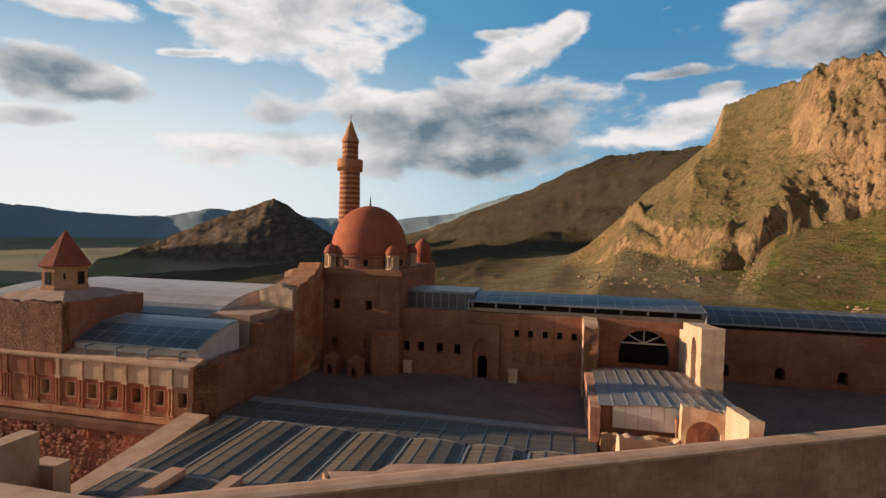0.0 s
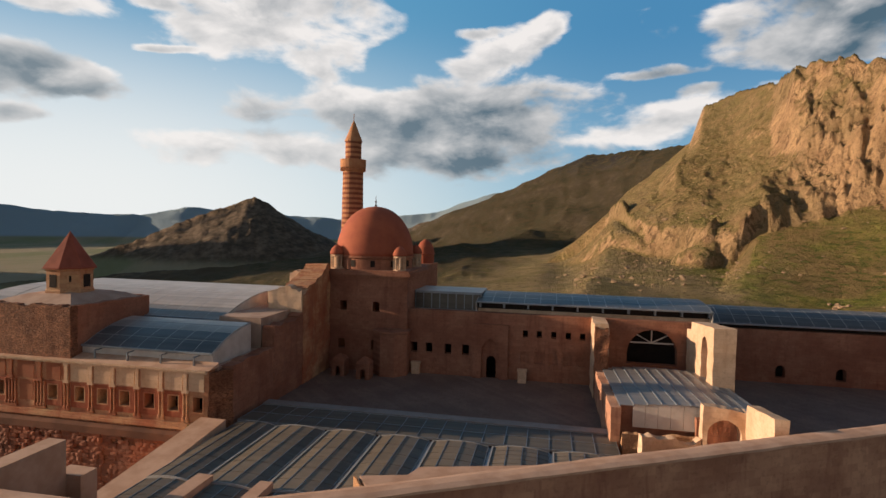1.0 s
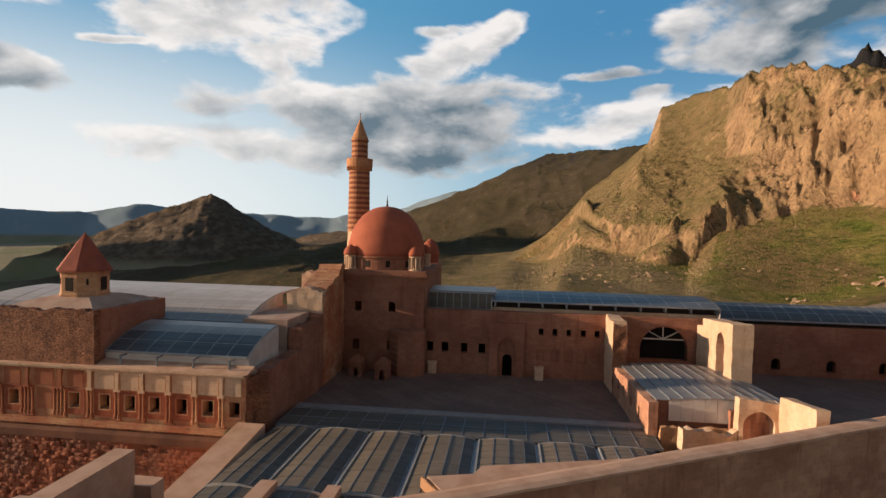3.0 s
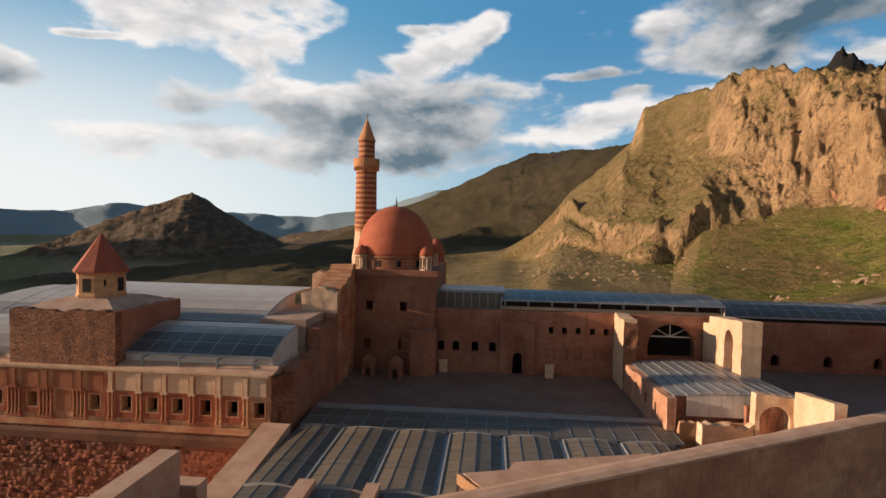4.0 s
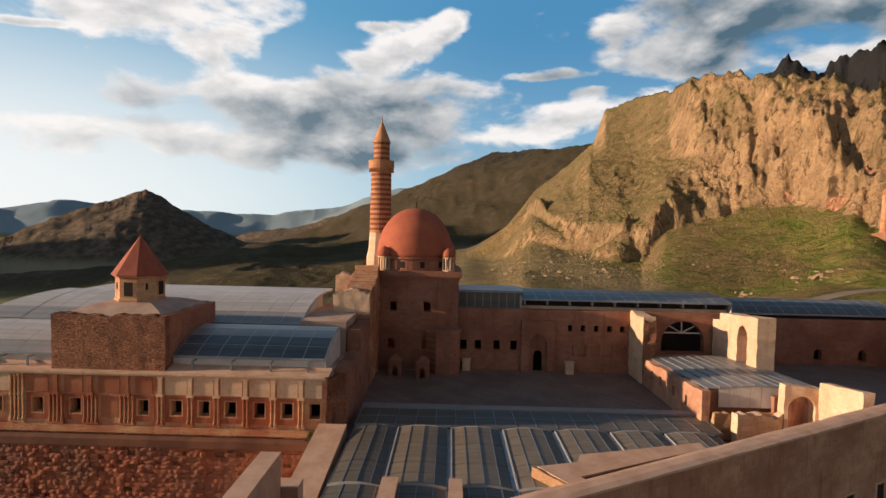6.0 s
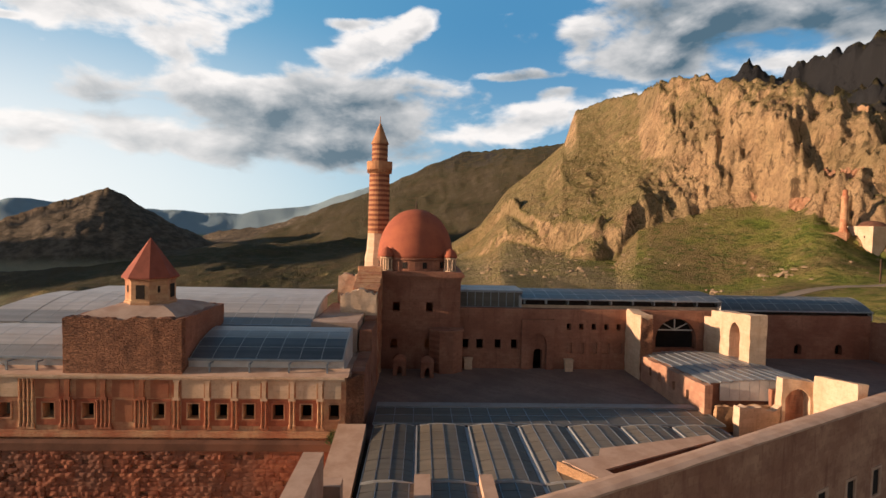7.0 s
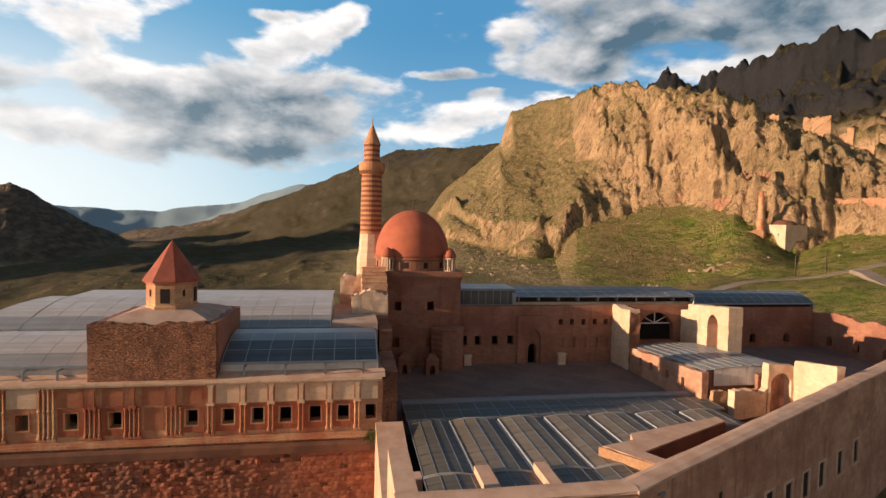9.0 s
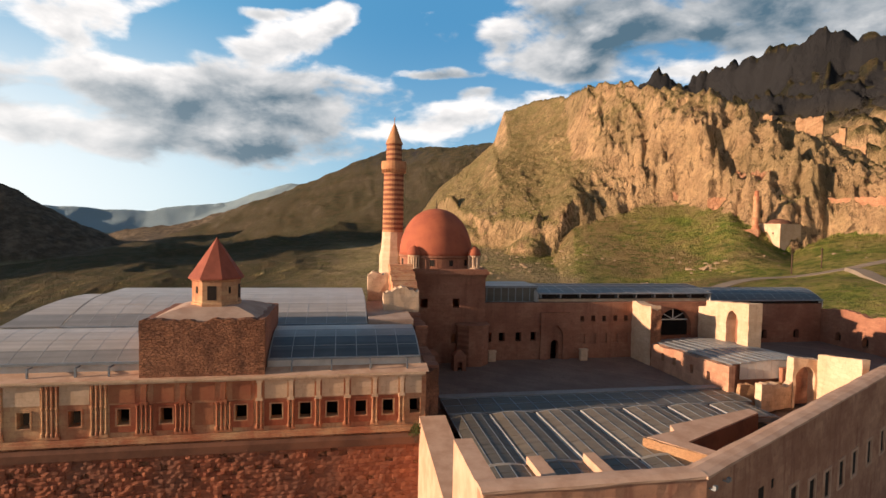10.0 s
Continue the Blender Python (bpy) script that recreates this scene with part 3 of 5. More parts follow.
    rock = n.mix(n.math("MULTIPLY", n.step(n4, 0.52, 0.62), 0.85), rock, (0.13, 0.08, 0.05))
    rock = n.mix(n.math("MULTIPLY", n.step(n3, 0.45, 0.7), 0.55), rock, (0.15, 0.10, 0.06))
    rock = n.mix(n.math("MULTIPLY", n.step(n1, 0.46, 0.60), 0.45), rock, (0.20, 0.17, 0.075))
    rock = n.mix(n.math("MULTIPLY", n.math("MULTIPLY", turfy, n.step(n3, 0.26, 0.50)), 0.85), rock, n.mix(n.step(n2, 0.4, 0.6), (0.19, 0.165, 0.062), (0.28, 0.205, 0.095)))
    # far rock; cloud shade is put into its colour, deepest on the high crest
    slate_shade = n.mix(n.step(s.outputs[0], -600.0, -250.0), n.mix(n.step(n2, 0.35, 0.65), (0.24, 0.185, 0.135), (0.12, 0.097, 0.075)), n.mix(n.step(n2, 0.35, 0.65), (0.125, 0.098, 0.062), (0.075, 0.062, 0.044)))
    slate_shade = n.mix(n.step(s.outputs[2], 150.0, 240.0), slate_shade, (0.034, 0.034, 0.037))
    rock = n.mix(n.step(n.vec("LENGTH", n.vec("MULTIPLY", pos, (1, 1, 0))), 850.0, 980.0), rock, slate_shade)
    steep = n.math("ADD", up, n.math("MULTIPLY", n.math("SUBTRACT", n3, 0.5), 0.35))
    steep = n.math("ADD", steep, n.math("MULTIPLY", n.math("SUBTRACT", n2, 0.5), 0.3))
    dry = n.mix(n.step(n3, 0.4, 0.65), (0.25, 0.185, 0.085), (0.18, 0.15, 0.055))
    grass = n.mix(n.math("MULTIPLY", n.step(n.math("ADD", s.outputs[2], n.math("MULTIPLY", n2, 60.0)), 44.0, 74.0), 0.85), grass, dry)
    west = n.step(n.math("SUBTRACT", s.outputs[0], n.math("MULTIPLY", n2, 40.0)), 75.0, 45.0)
    scree = n.mix(n.step(n3, 0.52, 0.66), n.mix(n.step(n2, 0.4, 0.6), (0.25, 0.205, 0.095), (0.33, 0.255, 0.145)), (0.075, 0.055, 0.03))
    grass = n.mix(n.math("MULTIPLY", west, 0.9), grass, scree)
    grass = n.mix(away, grass, heath_shade)
    steep = n.math("ADD", steep, n.math("MULTIPLY", n.step(n.math("ADD", s.outputs[2], n.math("MULTIPLY", n2, 30.0)), 62.0, 28.0), n.math("MULTIPLY", n.step(s.outputs[0], 105.0, 180.0), 0.30)))
    steep = n.math("SUBTRACT", steep, n.math("MULTIPLY", n.math("MULTIPLY", n.step(s.outputs[0], 190.0, 110.0), n.step(s.outputs[0], 20.0, 60.0)), 0.02))
    c = n.mix(n.step(steep, 0.95, 0.78), grass, rock)
    # the plain in the distance is pale, flat and green
    flat = n.mix(n.step(n.noise(n.vec("MULTIPLY", pos, (1.0, 0.35, 1.0)), 0.004, 4), 0.4, 0.62), (0.25, 0.27, 0.15), (0.36, 0.32, 0.22))
    c = n.mix(n.math("MULTIPLY", n.step(s.outputs[2], -55.0, -76.0), 0.9), c, flat)
    # distant ranges: aerial haze put into the base colour as blue-grey
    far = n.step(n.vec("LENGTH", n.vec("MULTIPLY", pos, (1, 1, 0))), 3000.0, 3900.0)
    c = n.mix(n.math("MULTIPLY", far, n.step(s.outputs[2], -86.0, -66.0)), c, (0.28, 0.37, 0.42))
    h = n.math("ADD", n.math("ADD", n.math("MULTIPLY", n2, 3.0), n.math("MULTIPLY", n3, 1.8)), n.math("MULTIPLY", n4, 2.6))
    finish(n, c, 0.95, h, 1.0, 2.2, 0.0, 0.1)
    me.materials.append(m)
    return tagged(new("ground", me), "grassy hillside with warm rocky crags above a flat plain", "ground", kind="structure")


build_ground()


# ---- courts ----
court = tagged(part("court_floor", boxed(-31.0, 2.3, 41.0, 65.2, -0.9, -0.5), M_FLOOR), "dusty grey-brown paved palace courtyard floor", "floor", kind="structure")
court2 = tagged(part("outer_court_floor", prism(bmesh.new(), [(2.9, 32.6), (45.0, 55.0), (45.0, 77.0), (2.9, 77.0)], -1.9, -1.4), M_FLOOR), "dusty paved outer courtyard floor", "floor", kind="structure")


# ---- wing with the pale panelled front ----
WINDOWS = (-68.2, -64.1, -60.4, -56.8, -53.5, -47.6, -44.7, -42.3, -40.0, -37.5, -35.1, -32.7)
WX0, WX1, WY = -80.0, -31.7, 41.2
wing = tagged(new("palace_wing"), "long stone palace wing with carved pilasters and square windows", "building")
wall("wall", (WX0, WY), (WX1, WY), 0.9, -0.4, 4.85, M_OCHRE, wing, "weathered orange stone front wall",
     openings=[(w - 0.47 - WX0, w + 0.47 - WX0, 1.1, 2.4, "") for w in WINDOWS], cell=0.55, seed=1, jitter=0.03)
wall("wall", (-30.3, 42.7), (-30.3, 50.0), 1.2, -0.6, 5.2, M_STONE, wing, seed=2, ragged=0.3)
wall("wall", (WX1, WY), (-30.3, 42.7), 1.0, -0.6, 5.0, M_RUBBLE, wing, "broken rubble corner", seed=3, ragged=0.5, jitter=0.15, cell=0.35)
part("roof", boxed(WX0, -31.4, 42.1, 66.0, 4.5, 4.9), M_MOUND, wing)
# black sheet added behind the windows in place of unlit rooms
part("inner_wall", boxed(WX0, -31.6, 44.5, 44.8, -0.6, 4.5), M_SHADE, wing)
for w in WINDOWS:                                    # pale window surrounds
    bm = bmesh.new()
    for b in ((w - 0.58, w - 0.47, 1.0, 2.5), (w + 0.47, w + 0.58, 1.0, 2.5), (w - 0.47, w + 0.47, 2.4, 2.5), (w - 0.47, w + 0.47, 1.0, 1.1)):
        box(bm, b[0], b[1], WY - 0.07, WY + 0.1, b[2], b[3])
    part("window_frame", bm, M_OCHRE, wing, "pale carved stone window surround")
PILASTERS = (-43.5, -41.2, -38.7, -36.3, -33.9, -46.1, -49.0, -52.2, -55.2, -58.6, -62.2, -66.2, -70.5, -74.0)
for p in PILASTERS:
    bm = bmesh.new()
    shafts = (-0.26, 0.08) if p > -48 else (-0.62, -0.26, 0.08, 0.44)
    for dx in shafts:
        cx = p + dx + 0.09
        lathe(bm, [(0.16, 0.38), (0.17, 0.5), (0.15, 0.62), (0.09, 0.68), (0.085, 2.5), (0.15, 2.58), (0.16, 2.72)], (cx, WY - 0.06), 8)
        box(bm, cx - 0.19, cx + 0.19, WY - 0.2, WY + 0.05, 0.16, 0.38)
        if p < -57:
            lathe(bm, [(0.10, 2.72), (0.085, 2.8), (0.085, 4.2), (0.15, 4.3), (0.16, 4.5)], (cx, WY - 0.06), 8)
    if p > -57:                                       # one broad shaft with a cap above the pair
        upper = boxed(p - 0.17, p + 0.17, WY - 0.16, WY + 0.05, 2.95, 4.3)
        box(upper, p - 0.30, p + 0.30, WY - 0.20, WY + 0.05, 2.72, 2.95)
        box(upper, p - 0.25, p + 0.25, WY - 0.20, WY + 0.05, 4.3, 4.5)
        part("pilaster_cap", upper, M_RUST if p < -47 else M_PALE, wing, "square stone shaft over the half-columns")
    part("pilaster", bm, M_RUST if -57 < p < -37 else M_OCHRE, wing, "slender paired stone half-columns")
for a, b in ((-79.5, -74.6), (-73.4, -71.1), (-69.8, -66.9), (-65.5, -62.9), (-61.5, -59.3)):
    part("panel", boxed(a, b, WY - 0.05, WY + 0.1, 2.9, 4.45), M_PALE, wing, "pale dressed stone panel")
for a, b in ((-57.9, -55.9), (-54.5, -52.9), (-51.5, -49.7), (-48.3, -46.8)):
    part("panel", boxed(a, b, WY - 0.05, WY + 0.1, 2.9, 4.45), M_RUST, wing, "rust-stained stone panel")
for a, b in zip((-46.0,) + PILASTERS[:5], PILASTERS[:5] + (-31.8,)):
    part("panel", boxed(a + 0.32, b - 0.32, WY - 0.05, WY + 0.1, 2.9, 4.45), M_PALE, wing, "pale dressed stone panel")
part("sunk_panel", boxed(-51.3, -49.8, WY - 0.03, WY + 0.1, 0.8, 2.7), M_RUST, wing, "blind red stone panel")
part("sunk_panel", boxed(-77.4, -75.4, WY - 0.03, WY + 0.1, 0.8, 2.7), M_RUST, wing, "blind red stone panel")
for w in WINDOWS[3:-1]:                               # red stone either side of the windows
    for a, b, lo, hi in ((w - 1.0, w - 0.58, 0.5, 2.78), (w + 0.58, w + 1.0, 0.5, 2.78), (w - 0.58, w + 0.58, 2.5, 2.78), (w - 0.58, w + 0.58, 0.5, 1.0)):
        part("red_panel", boxed(a, b, WY - 0.065, WY + 0.1, lo, hi), M_RED, wing, "dark red stone beside the window")
bm = bmesh.new()
box(bm, WX0, WX1 - 0.1, WY - 0.22, WY + 0.3, 4.5, 4.68)
box(bm, WX0, WX1 - 0.1, WY - 0.35, WY + 0.3, 4.68, 4.85)
part("cornice", bm, M_PALE, wing)
part("ledge", prism(bmesh.new(), [(WX0, WY - 0.3), (WX1 + 0.2, WY - 0.3), (WX1 + 0.2, WY + 1.25), (WX0, WY + 1.25)], 4.86, lambda x, y: 4.95 + 0.25 * (y - WY)), M_COPING, wing, "pale sloping ledge")
bm = bmesh.new()
box(bm, WX0, WX1, WY - 0.28, WY + 0.3, -0.15, 0.1)
box(bm, WX0, WX1, WY - 0.42, WY + 0.3, -0.4, -0.15)
part("string_course", bm, M_OCHRE, wing)

retaining = tagged(wall("retaining_wall", (WX0, WY - 0.25), (WX1 + 0.8, WY - 0.25), 1.2, -9.0, -0.4, M_RUBBLE, cell=0.7, jitter=0.12, seed=4),
                   "rough rubble stone retaining wall below the palace wing", "wall", kind="structure")

part("plinth", prism(bmesh.new(), [(WX0, WY - 0.62), (WX1 + 0.5, WY - 0.62), (WX1 + 0.5, WY), (WX0, WY)], -1.5, lambda x, y: -0.42 - 0.75 * max(0.0, WY - y)), M_PLINTH, wing, "dark stained sloping plinth band")

# square tower block with its mound and octagonal lantern
tower = tagged(new("tower_block"), "square rubble stone tower block with a plastered mound roof", "building")
CX0, CX1, CY0, CY1 = -55.6, -45.7, 41.15, 51.1
wall("wall", (CX0, CY0), (CX1, CY0), 0.8, 4.86, 9.9, M_RUBBLE, tower, ragged=0.35, jitter=0.03, cell=0.33, seed=5)
wall("wall", (CX1, CY0 + 0.8), (CX1, CY1), 0.8, 4.9, 9.7, M_STONE, tower, ragged=0.1, seed=6)
wall("wall", (CX1 - 0.8, CY1), (CX0, CY1), 0.8, 4.9, 9.7, M_STONE, tower, seed=7)
wall("wall", (CX0, CY1), (CX0, CY0 + 0.8), 0.8, 4.9, 9.7, M_STONE, tower, ragged=0.1, seed=8)
bm = bmesh.new()
lathe(bm, [(6.9, 9.25), (6.4, 9.55), (5.0, 10.0), (3.4, 10.35), (2.0, 10.5), (0.0, 10.5)], ((CX0 + CX1) / 2, (CY0 + CY1) / 2), 4, math.pi / 4)
part("roof", bm, M_MOUND, tower, "pale plastered mound roof")

TX, TY = -50.6, 46.0
lantern = tagged(new("roof_lantern"), "octagonal stone lantern turret with a red conical roof", "turret")
bm = bmesh.new()
lathe(bm, [(2.2, 10.2), (2.2, 10.65), (2.1, 10.7), (2.1, 12.55), (2.2, 12.6), (2.25, 12.85), (0, 12.85)], (TX, TY), 8, math.pi / 8)
part("drum", bm, M_OCHRE, lantern)
bm = bmesh.new()
lathe(bm, [(2.42, 12.75), (2.42, 12.9), (1.6, 14.1), (0.8, 15.3), (0.08, 16.35), (0.0, 16.5)], (TX, TY), 8, math.pi / 8)
part("roof", bm, M_TILE, lantern, "red conical roof")
# windows are dark plates that stand in for the shade of openings
for k in range(8):
    a = math.pi / 4 * k
    c, s_ = math.cos(a), math.sin(a)
    bm = boxed(-0.05, 0.06, -0.38, 0.38, 10.95, 12.2) if k % 2 == 0 else boxed(-0.05, 0.06, -0.10, 0.10, 11.5, 12.1)
    bm.transform(Matrix.Translation((TX + 1.94 * c, TY + 1.94 * s_, 0)) @ Matrix.Rotation(a, 4, "Z"))
    part("window", bm, M_SHADE, lantern, "small dark plate for a shaded window opening")


def barrel_roof(name, label, x0, x1, y0, y1, z0, z1, bays, panel_rows, materials, group=""):
    """A curved sheet roof that climbs from its eave at y0 to its crown at y1, in panes between steel ribs."""
    roof = tagged(new(name), label, "roof", group)

    def arc(s):
        return y0 + (y1 - y0) * s, z0 + (z1 - z0) * (1 - (1 - s) ** 1.9)
    w = (x1 - x0) / bays
    sub = 3
    for r in range(panel_rows):
        bm = bmesh.new()
        for s in range(sub):
            (ya, za), (yb, zb) = arc((r + s / sub) / panel_rows), arc((r + (s + 1) / sub) / panel_rows)
            lo = [bm.verts.new(p) for p in ((0.03, ya, za), (w - 0.03, ya, za), (w - 0.03, yb, zb), (0.03, yb, zb))]
            hi = [bm.verts.new((v.co.x, v.co.y, v.co.z + 0.05)) for v in lo]
            bm.faces.new(hi)
            bm.faces.new(lo[::-1])
            for i in range(4):
                j = (i + 1) % 4
                bm.faces.new((lo[i], lo[j], hi[j], hi[i]))
        first = part("pane", bm, materials[min(r, len(materials) - 1)], roof, smooth=False)
        first.location.x = x0
        for b in range(1, bays):
            other = new("pane", first.data)
            other.parent, other.location = roof, (x0 + b * w, 0, 0)
    bm = bmesh.new()
    for b in range(bays + 1):
        for s in range(panel_rows * sub):
            (ya, za), (yb, zb) = arc(s / (panel_rows * sub)), arc((s + 1) / (panel_rows * sub))
            v = []
            for y, z in ((ya, za), (yb, zb)):
                v += [bm.verts.new((x0 + b * w + dx, y, z + dz)) for dx, dz in ((-0.025, -0.08), (0.025, -0.08), (0.025, 0.062), (-0.025, 0.062))]
            for f in ((0, 1, 5, 4), (1, 2, 6, 5), (2, 3, 7, 6), (3, 0, 4, 7)):
                bm.faces.new([v[i] for i in f])
    part("rib", bm, M_ALU, roof)
    bm = bmesh.new()
    for r in range(panel_rows + 1):
        y, z = arc(r / panel_rows)
        box(bm, x0 - 0.05, x1 + 0.05, y - 0.025, y + 0.025, z - 0.07, z + 0.062)
    part("purlin", bm, M_ALU, roof)
    part("gutter", boxed(x0 - 0.1, x1 + 0.1, y0 - 0.22, y0 - 0.03, z0 - 0.12, z0 + 0.08), M_STEEL, roof)
    # closed gable ends
    for gx in (x0 - 0.12, x1 + 0.02):
        bm = bmesh.new()
        pts = [arc(s / 10) for s in range(11)] + [(y1, z0 - 1.2), (y0, z0 - 1.2)]
        va = [bm.verts.new((gx, y, z - 0.09)) for y, z in pts]
        vb = [bm.verts.new((gx + 0.1, y, z - 0.09)) for y, z in pts]
        bm.faces.new(va)
        bm.faces.new(vb[::-1])
        for i in range(len(pts)):
            j = (i + 1) % len(pts)
            bm.faces.new((va[i], va[j], vb[j], vb[i]))
        part("gable", bm, M_WHITE, roof)
    return roof


# wing roofs: pane rows go dark to pale, sky sheen put into colour
ROOF_LABEL = "curved grey translucent sheet roof with steel ribs"
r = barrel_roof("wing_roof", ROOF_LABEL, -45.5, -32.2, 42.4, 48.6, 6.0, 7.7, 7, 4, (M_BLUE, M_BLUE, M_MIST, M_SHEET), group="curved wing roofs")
part("fascia", boxed(-45.6, -32.2, 42.5, 42.65, 4.9, 5.9), M_WHITE, r, "cream painted fascia")
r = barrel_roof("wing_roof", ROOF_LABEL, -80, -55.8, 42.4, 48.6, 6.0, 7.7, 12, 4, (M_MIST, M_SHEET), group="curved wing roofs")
part("fascia", boxed(-80, -55.8, 42.5, 42.65, 4.9, 5.9), M_WHITE, r, "cream painted fascia")
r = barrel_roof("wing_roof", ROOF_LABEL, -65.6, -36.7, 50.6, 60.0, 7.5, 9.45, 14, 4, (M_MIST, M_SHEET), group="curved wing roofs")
part("flat_top", boxed(-65.6, -36.7, 60.02, 66, 9.25, 9.48), M_SHEET, r)
part("back_wall", boxed(-65.6, -36.9, 48.8, 50.4, 4.9, 7.3), M_WHITE, r)
for k in range(8):
    ya, yb = 50.6 + 1.175 * k, 50.6 + 1.175 * (k + 1)
    west = lambda y: -71.0 + 0.38 * (y - 50.6)
    lift = lambda x, y: 7.5 + 1.95 * (1 - (1 - (y - 50.6) / 9.4) ** 1.9)
    part("pane", prism(bmesh.new(), [(west(ya), ya), (-65.75, ya), (-65.75, yb), (west(yb), yb)], lambda x, y: lift(x, y) - 0.02, lambda x, y: lift(x, y) + 0.05), M_MIST if k < 2 else M_SHEET, r)
part("end_wall", prism(bmesh.new(), [(-70.9, 50.7), (-65.7, 50.7), (-65.7, 60.0), (-67.5, 60.0)], 4.9, 7.45), M_WHITE, r)

part("terrace", boxed(-36.5, -31.8, 50.0, 64.0, 4.9, 8.0), M_MOUND, wing, "pinkish plastered roof terrace")
for x in (-43.5, -40.1, -36.7, -33.4, -60.5, -64.0, -70.0, -58.0):
    bm = boxed(x - 0.06, x + 0.06, 41.55, 42.35, 5.72, 5.84)
    box(bm, x - 0.07, x + 0.07, 41.5, 41.64, 5.05, 5.84)
    part("drainpipe", bm, M_STEEL, wing, "short grey drainpipe at the eave")

# broken masonry between wing and mosque
ruin = tagged(new("ruined_tower"), "tall broken stone tower stub beside the mosque", "ruin")
wall("wall", (-30.3, 50.0), (-30.3, 56.5), 1.3, -0.6, 7.8, M_STONE, ruin, ragged=0.8, cell=0.4, jitter=0.1, seed=11)
wall("wall", (-30.3, 56.5), (-30.3, 64.2), 3.0, -0.6, 13.0, M_OCHRE, ruin, ragged=0.5, top=lambda u: 10.0 + 0.42 * u, openings=[(6.55, 7.25, 8.2, 9.1, "")], cell=0.4, jitter=0.14, seed=12)
wall("wall", (-34.5, 56.3), (-30.4, 56.3), 1.6, 0, 10.9, M_PALE, ruin, ragged=0.9, cell=0.3, jitter=0.05, seed=13)
wall("wall", (-36.0, 64.4), (-30.6, 64.4), 1.6, 4, 12.0, M_PALE, ruin, ragged=1.0, cell=0.3, jitter=0.05, seed=14)

# ---- mosque ----
MX0, MX1, MY0, MY1 = -31.0, -20.2, 64.2, 75.0
mosque = tagged(new("mosque"), "square stone mosque with a red dome on a drum", "mosque")
ups = [(-28.5, 7.0, 8.2), (-24.2, 7.0, 8.2), (-28.7, 2.2, 3.4), (-24.3, 2.2, 3.4)]
wall("wall", (MX0, MY0), (MX1, MY0), 1.0, -0.7, 11.1, M_STONE, mosque, openings=[(x - 0.45 - MX0, x + 0.45 - MX0, a, b, "") for x, a, b in ups], seed=15)
part("wall", boxed(MX1 - 1.0, MX1, MY0 + 1.0, MY1, -0.7, 11.1), M_STONE, mosque)
part("wall", boxed(MX0, MX0 + 1.0, MY0 + 1.0, MY1, -0.7, 11.1), M_STONE, mosque)
part("wall", boxed(MX0 + 1.0, MX1 - 1.0, MY1 - 1.0, MY1, -0.7, 11.1), M_STONE, mosque)
bm = bmesh.new()
box(bm, MX0 - 0.15, MX1 + 0.15, MY0 - 0.15, MY1 + 0.15, 11.1, 11.45)
box(bm, MX0 - 0.4, MX1 + 0.4, MY0 - 0.4, MY1 + 0.4, 11.45, 11.9)
box(bm, MX0 - 0.2, MX1 + 0.2, MY0 - 0.2, MY1 + 0.2, 11.9, 12.15)
part("cornice", bm, M_STONE, mosque)
DX, DY = -26.2, 69.6
bm = bmesh.new()
lathe(bm, [(5.05, 12.1), (5.05, 13.5), (5.25, 13.6), (5.25, 13.85), (5.0, 13.9)], (DX, DY), 48)
part("drum", bm, M_STONE, mosque)
bm = bmesh.new()
prof = [(5.18, 13.8)] + [(5.15 * math.cos(a) ** 0.92, 13.9 + 6.4 * math.sin(a) ** 1.02) for a in [math.pi / 2 * i / 22 for i in range(1, 22)]] + [(0.0, 20.35)]
lathe(bm, prof, (DX, DY), 64)
part("dome", bm, M_DOME, mosque, "weathered red dome", smooth=True)
bm = bmesh.new()
lathe(bm, [(0.12, 20.3), (0.16, 20.5), (0.06, 20.7), (0.14, 20.95), (0.05, 21.15), (0.03, 21.7), (0, 21.75)], (DX, DY), 10)
part("finial", bm, M_WOOD, mosque)
# drum windows: black plates with the openings' shade as their colour
for k in range(12):
    a = 2 * math.pi * k / 12 + 0.26
    bm = boxed(-0.05, 0.03, -0.28, 0.28, 12.5, 13.3)
    bm.transform(Matrix.Translation((DX + 5.05 * math.cos(a), DY + 5.05 * math.sin(a), 0)) @ Matrix.Rotation(a, 4, "Z"))
    part("drum_window", bm, M_SHADE, mosque)
for tx, ty in ((-29.9, 65.4), (-21.6, 65.4), (-21.6, 73.8), (-29.9, 73.8)):
    bm = bmesh.new()
    lathe(bm, [(0.85, 12.1), (0.85, 12.3), (0.5, 12.32), (0.5, 13.7), (0.8, 13.75), (0.85, 14.0), (0, 14.0)], (tx, ty), 8)
    t_ = part("corner_turret", bm, M_PALE, mosque, "small open-columned corner turret")
    bm = bmesh.new()
    lathe(bm, [(0.92, 13.98), (0.9, 14.2), (0.72, 14.7), (0.4, 15.05), (0.08, 15.2), (0, 15.4)], (tx, ty), 16)
    part("cap", bm, M_DOME, t_, "small red dome cap", smooth=True)
    for q in range(8):
        a = math.pi / 4 * q + math.pi / 8
        cx, cy = tx + 0.72 * math.cos(a), ty + 0.72 * math.sin(a)
        part("column", lathe(bmesh.new(), [(0.13, 12.3), (0.10, 12.4), (0.10, 13.6), (0.13, 13.75)], (cx, cy), 8), M_PALE, t_)

part("rear_wall", boxed(-24.8, -20.4, 75.02, 83.4, -0.7, 12.2), M_STONE, mosque)
bm = bmesh.new()
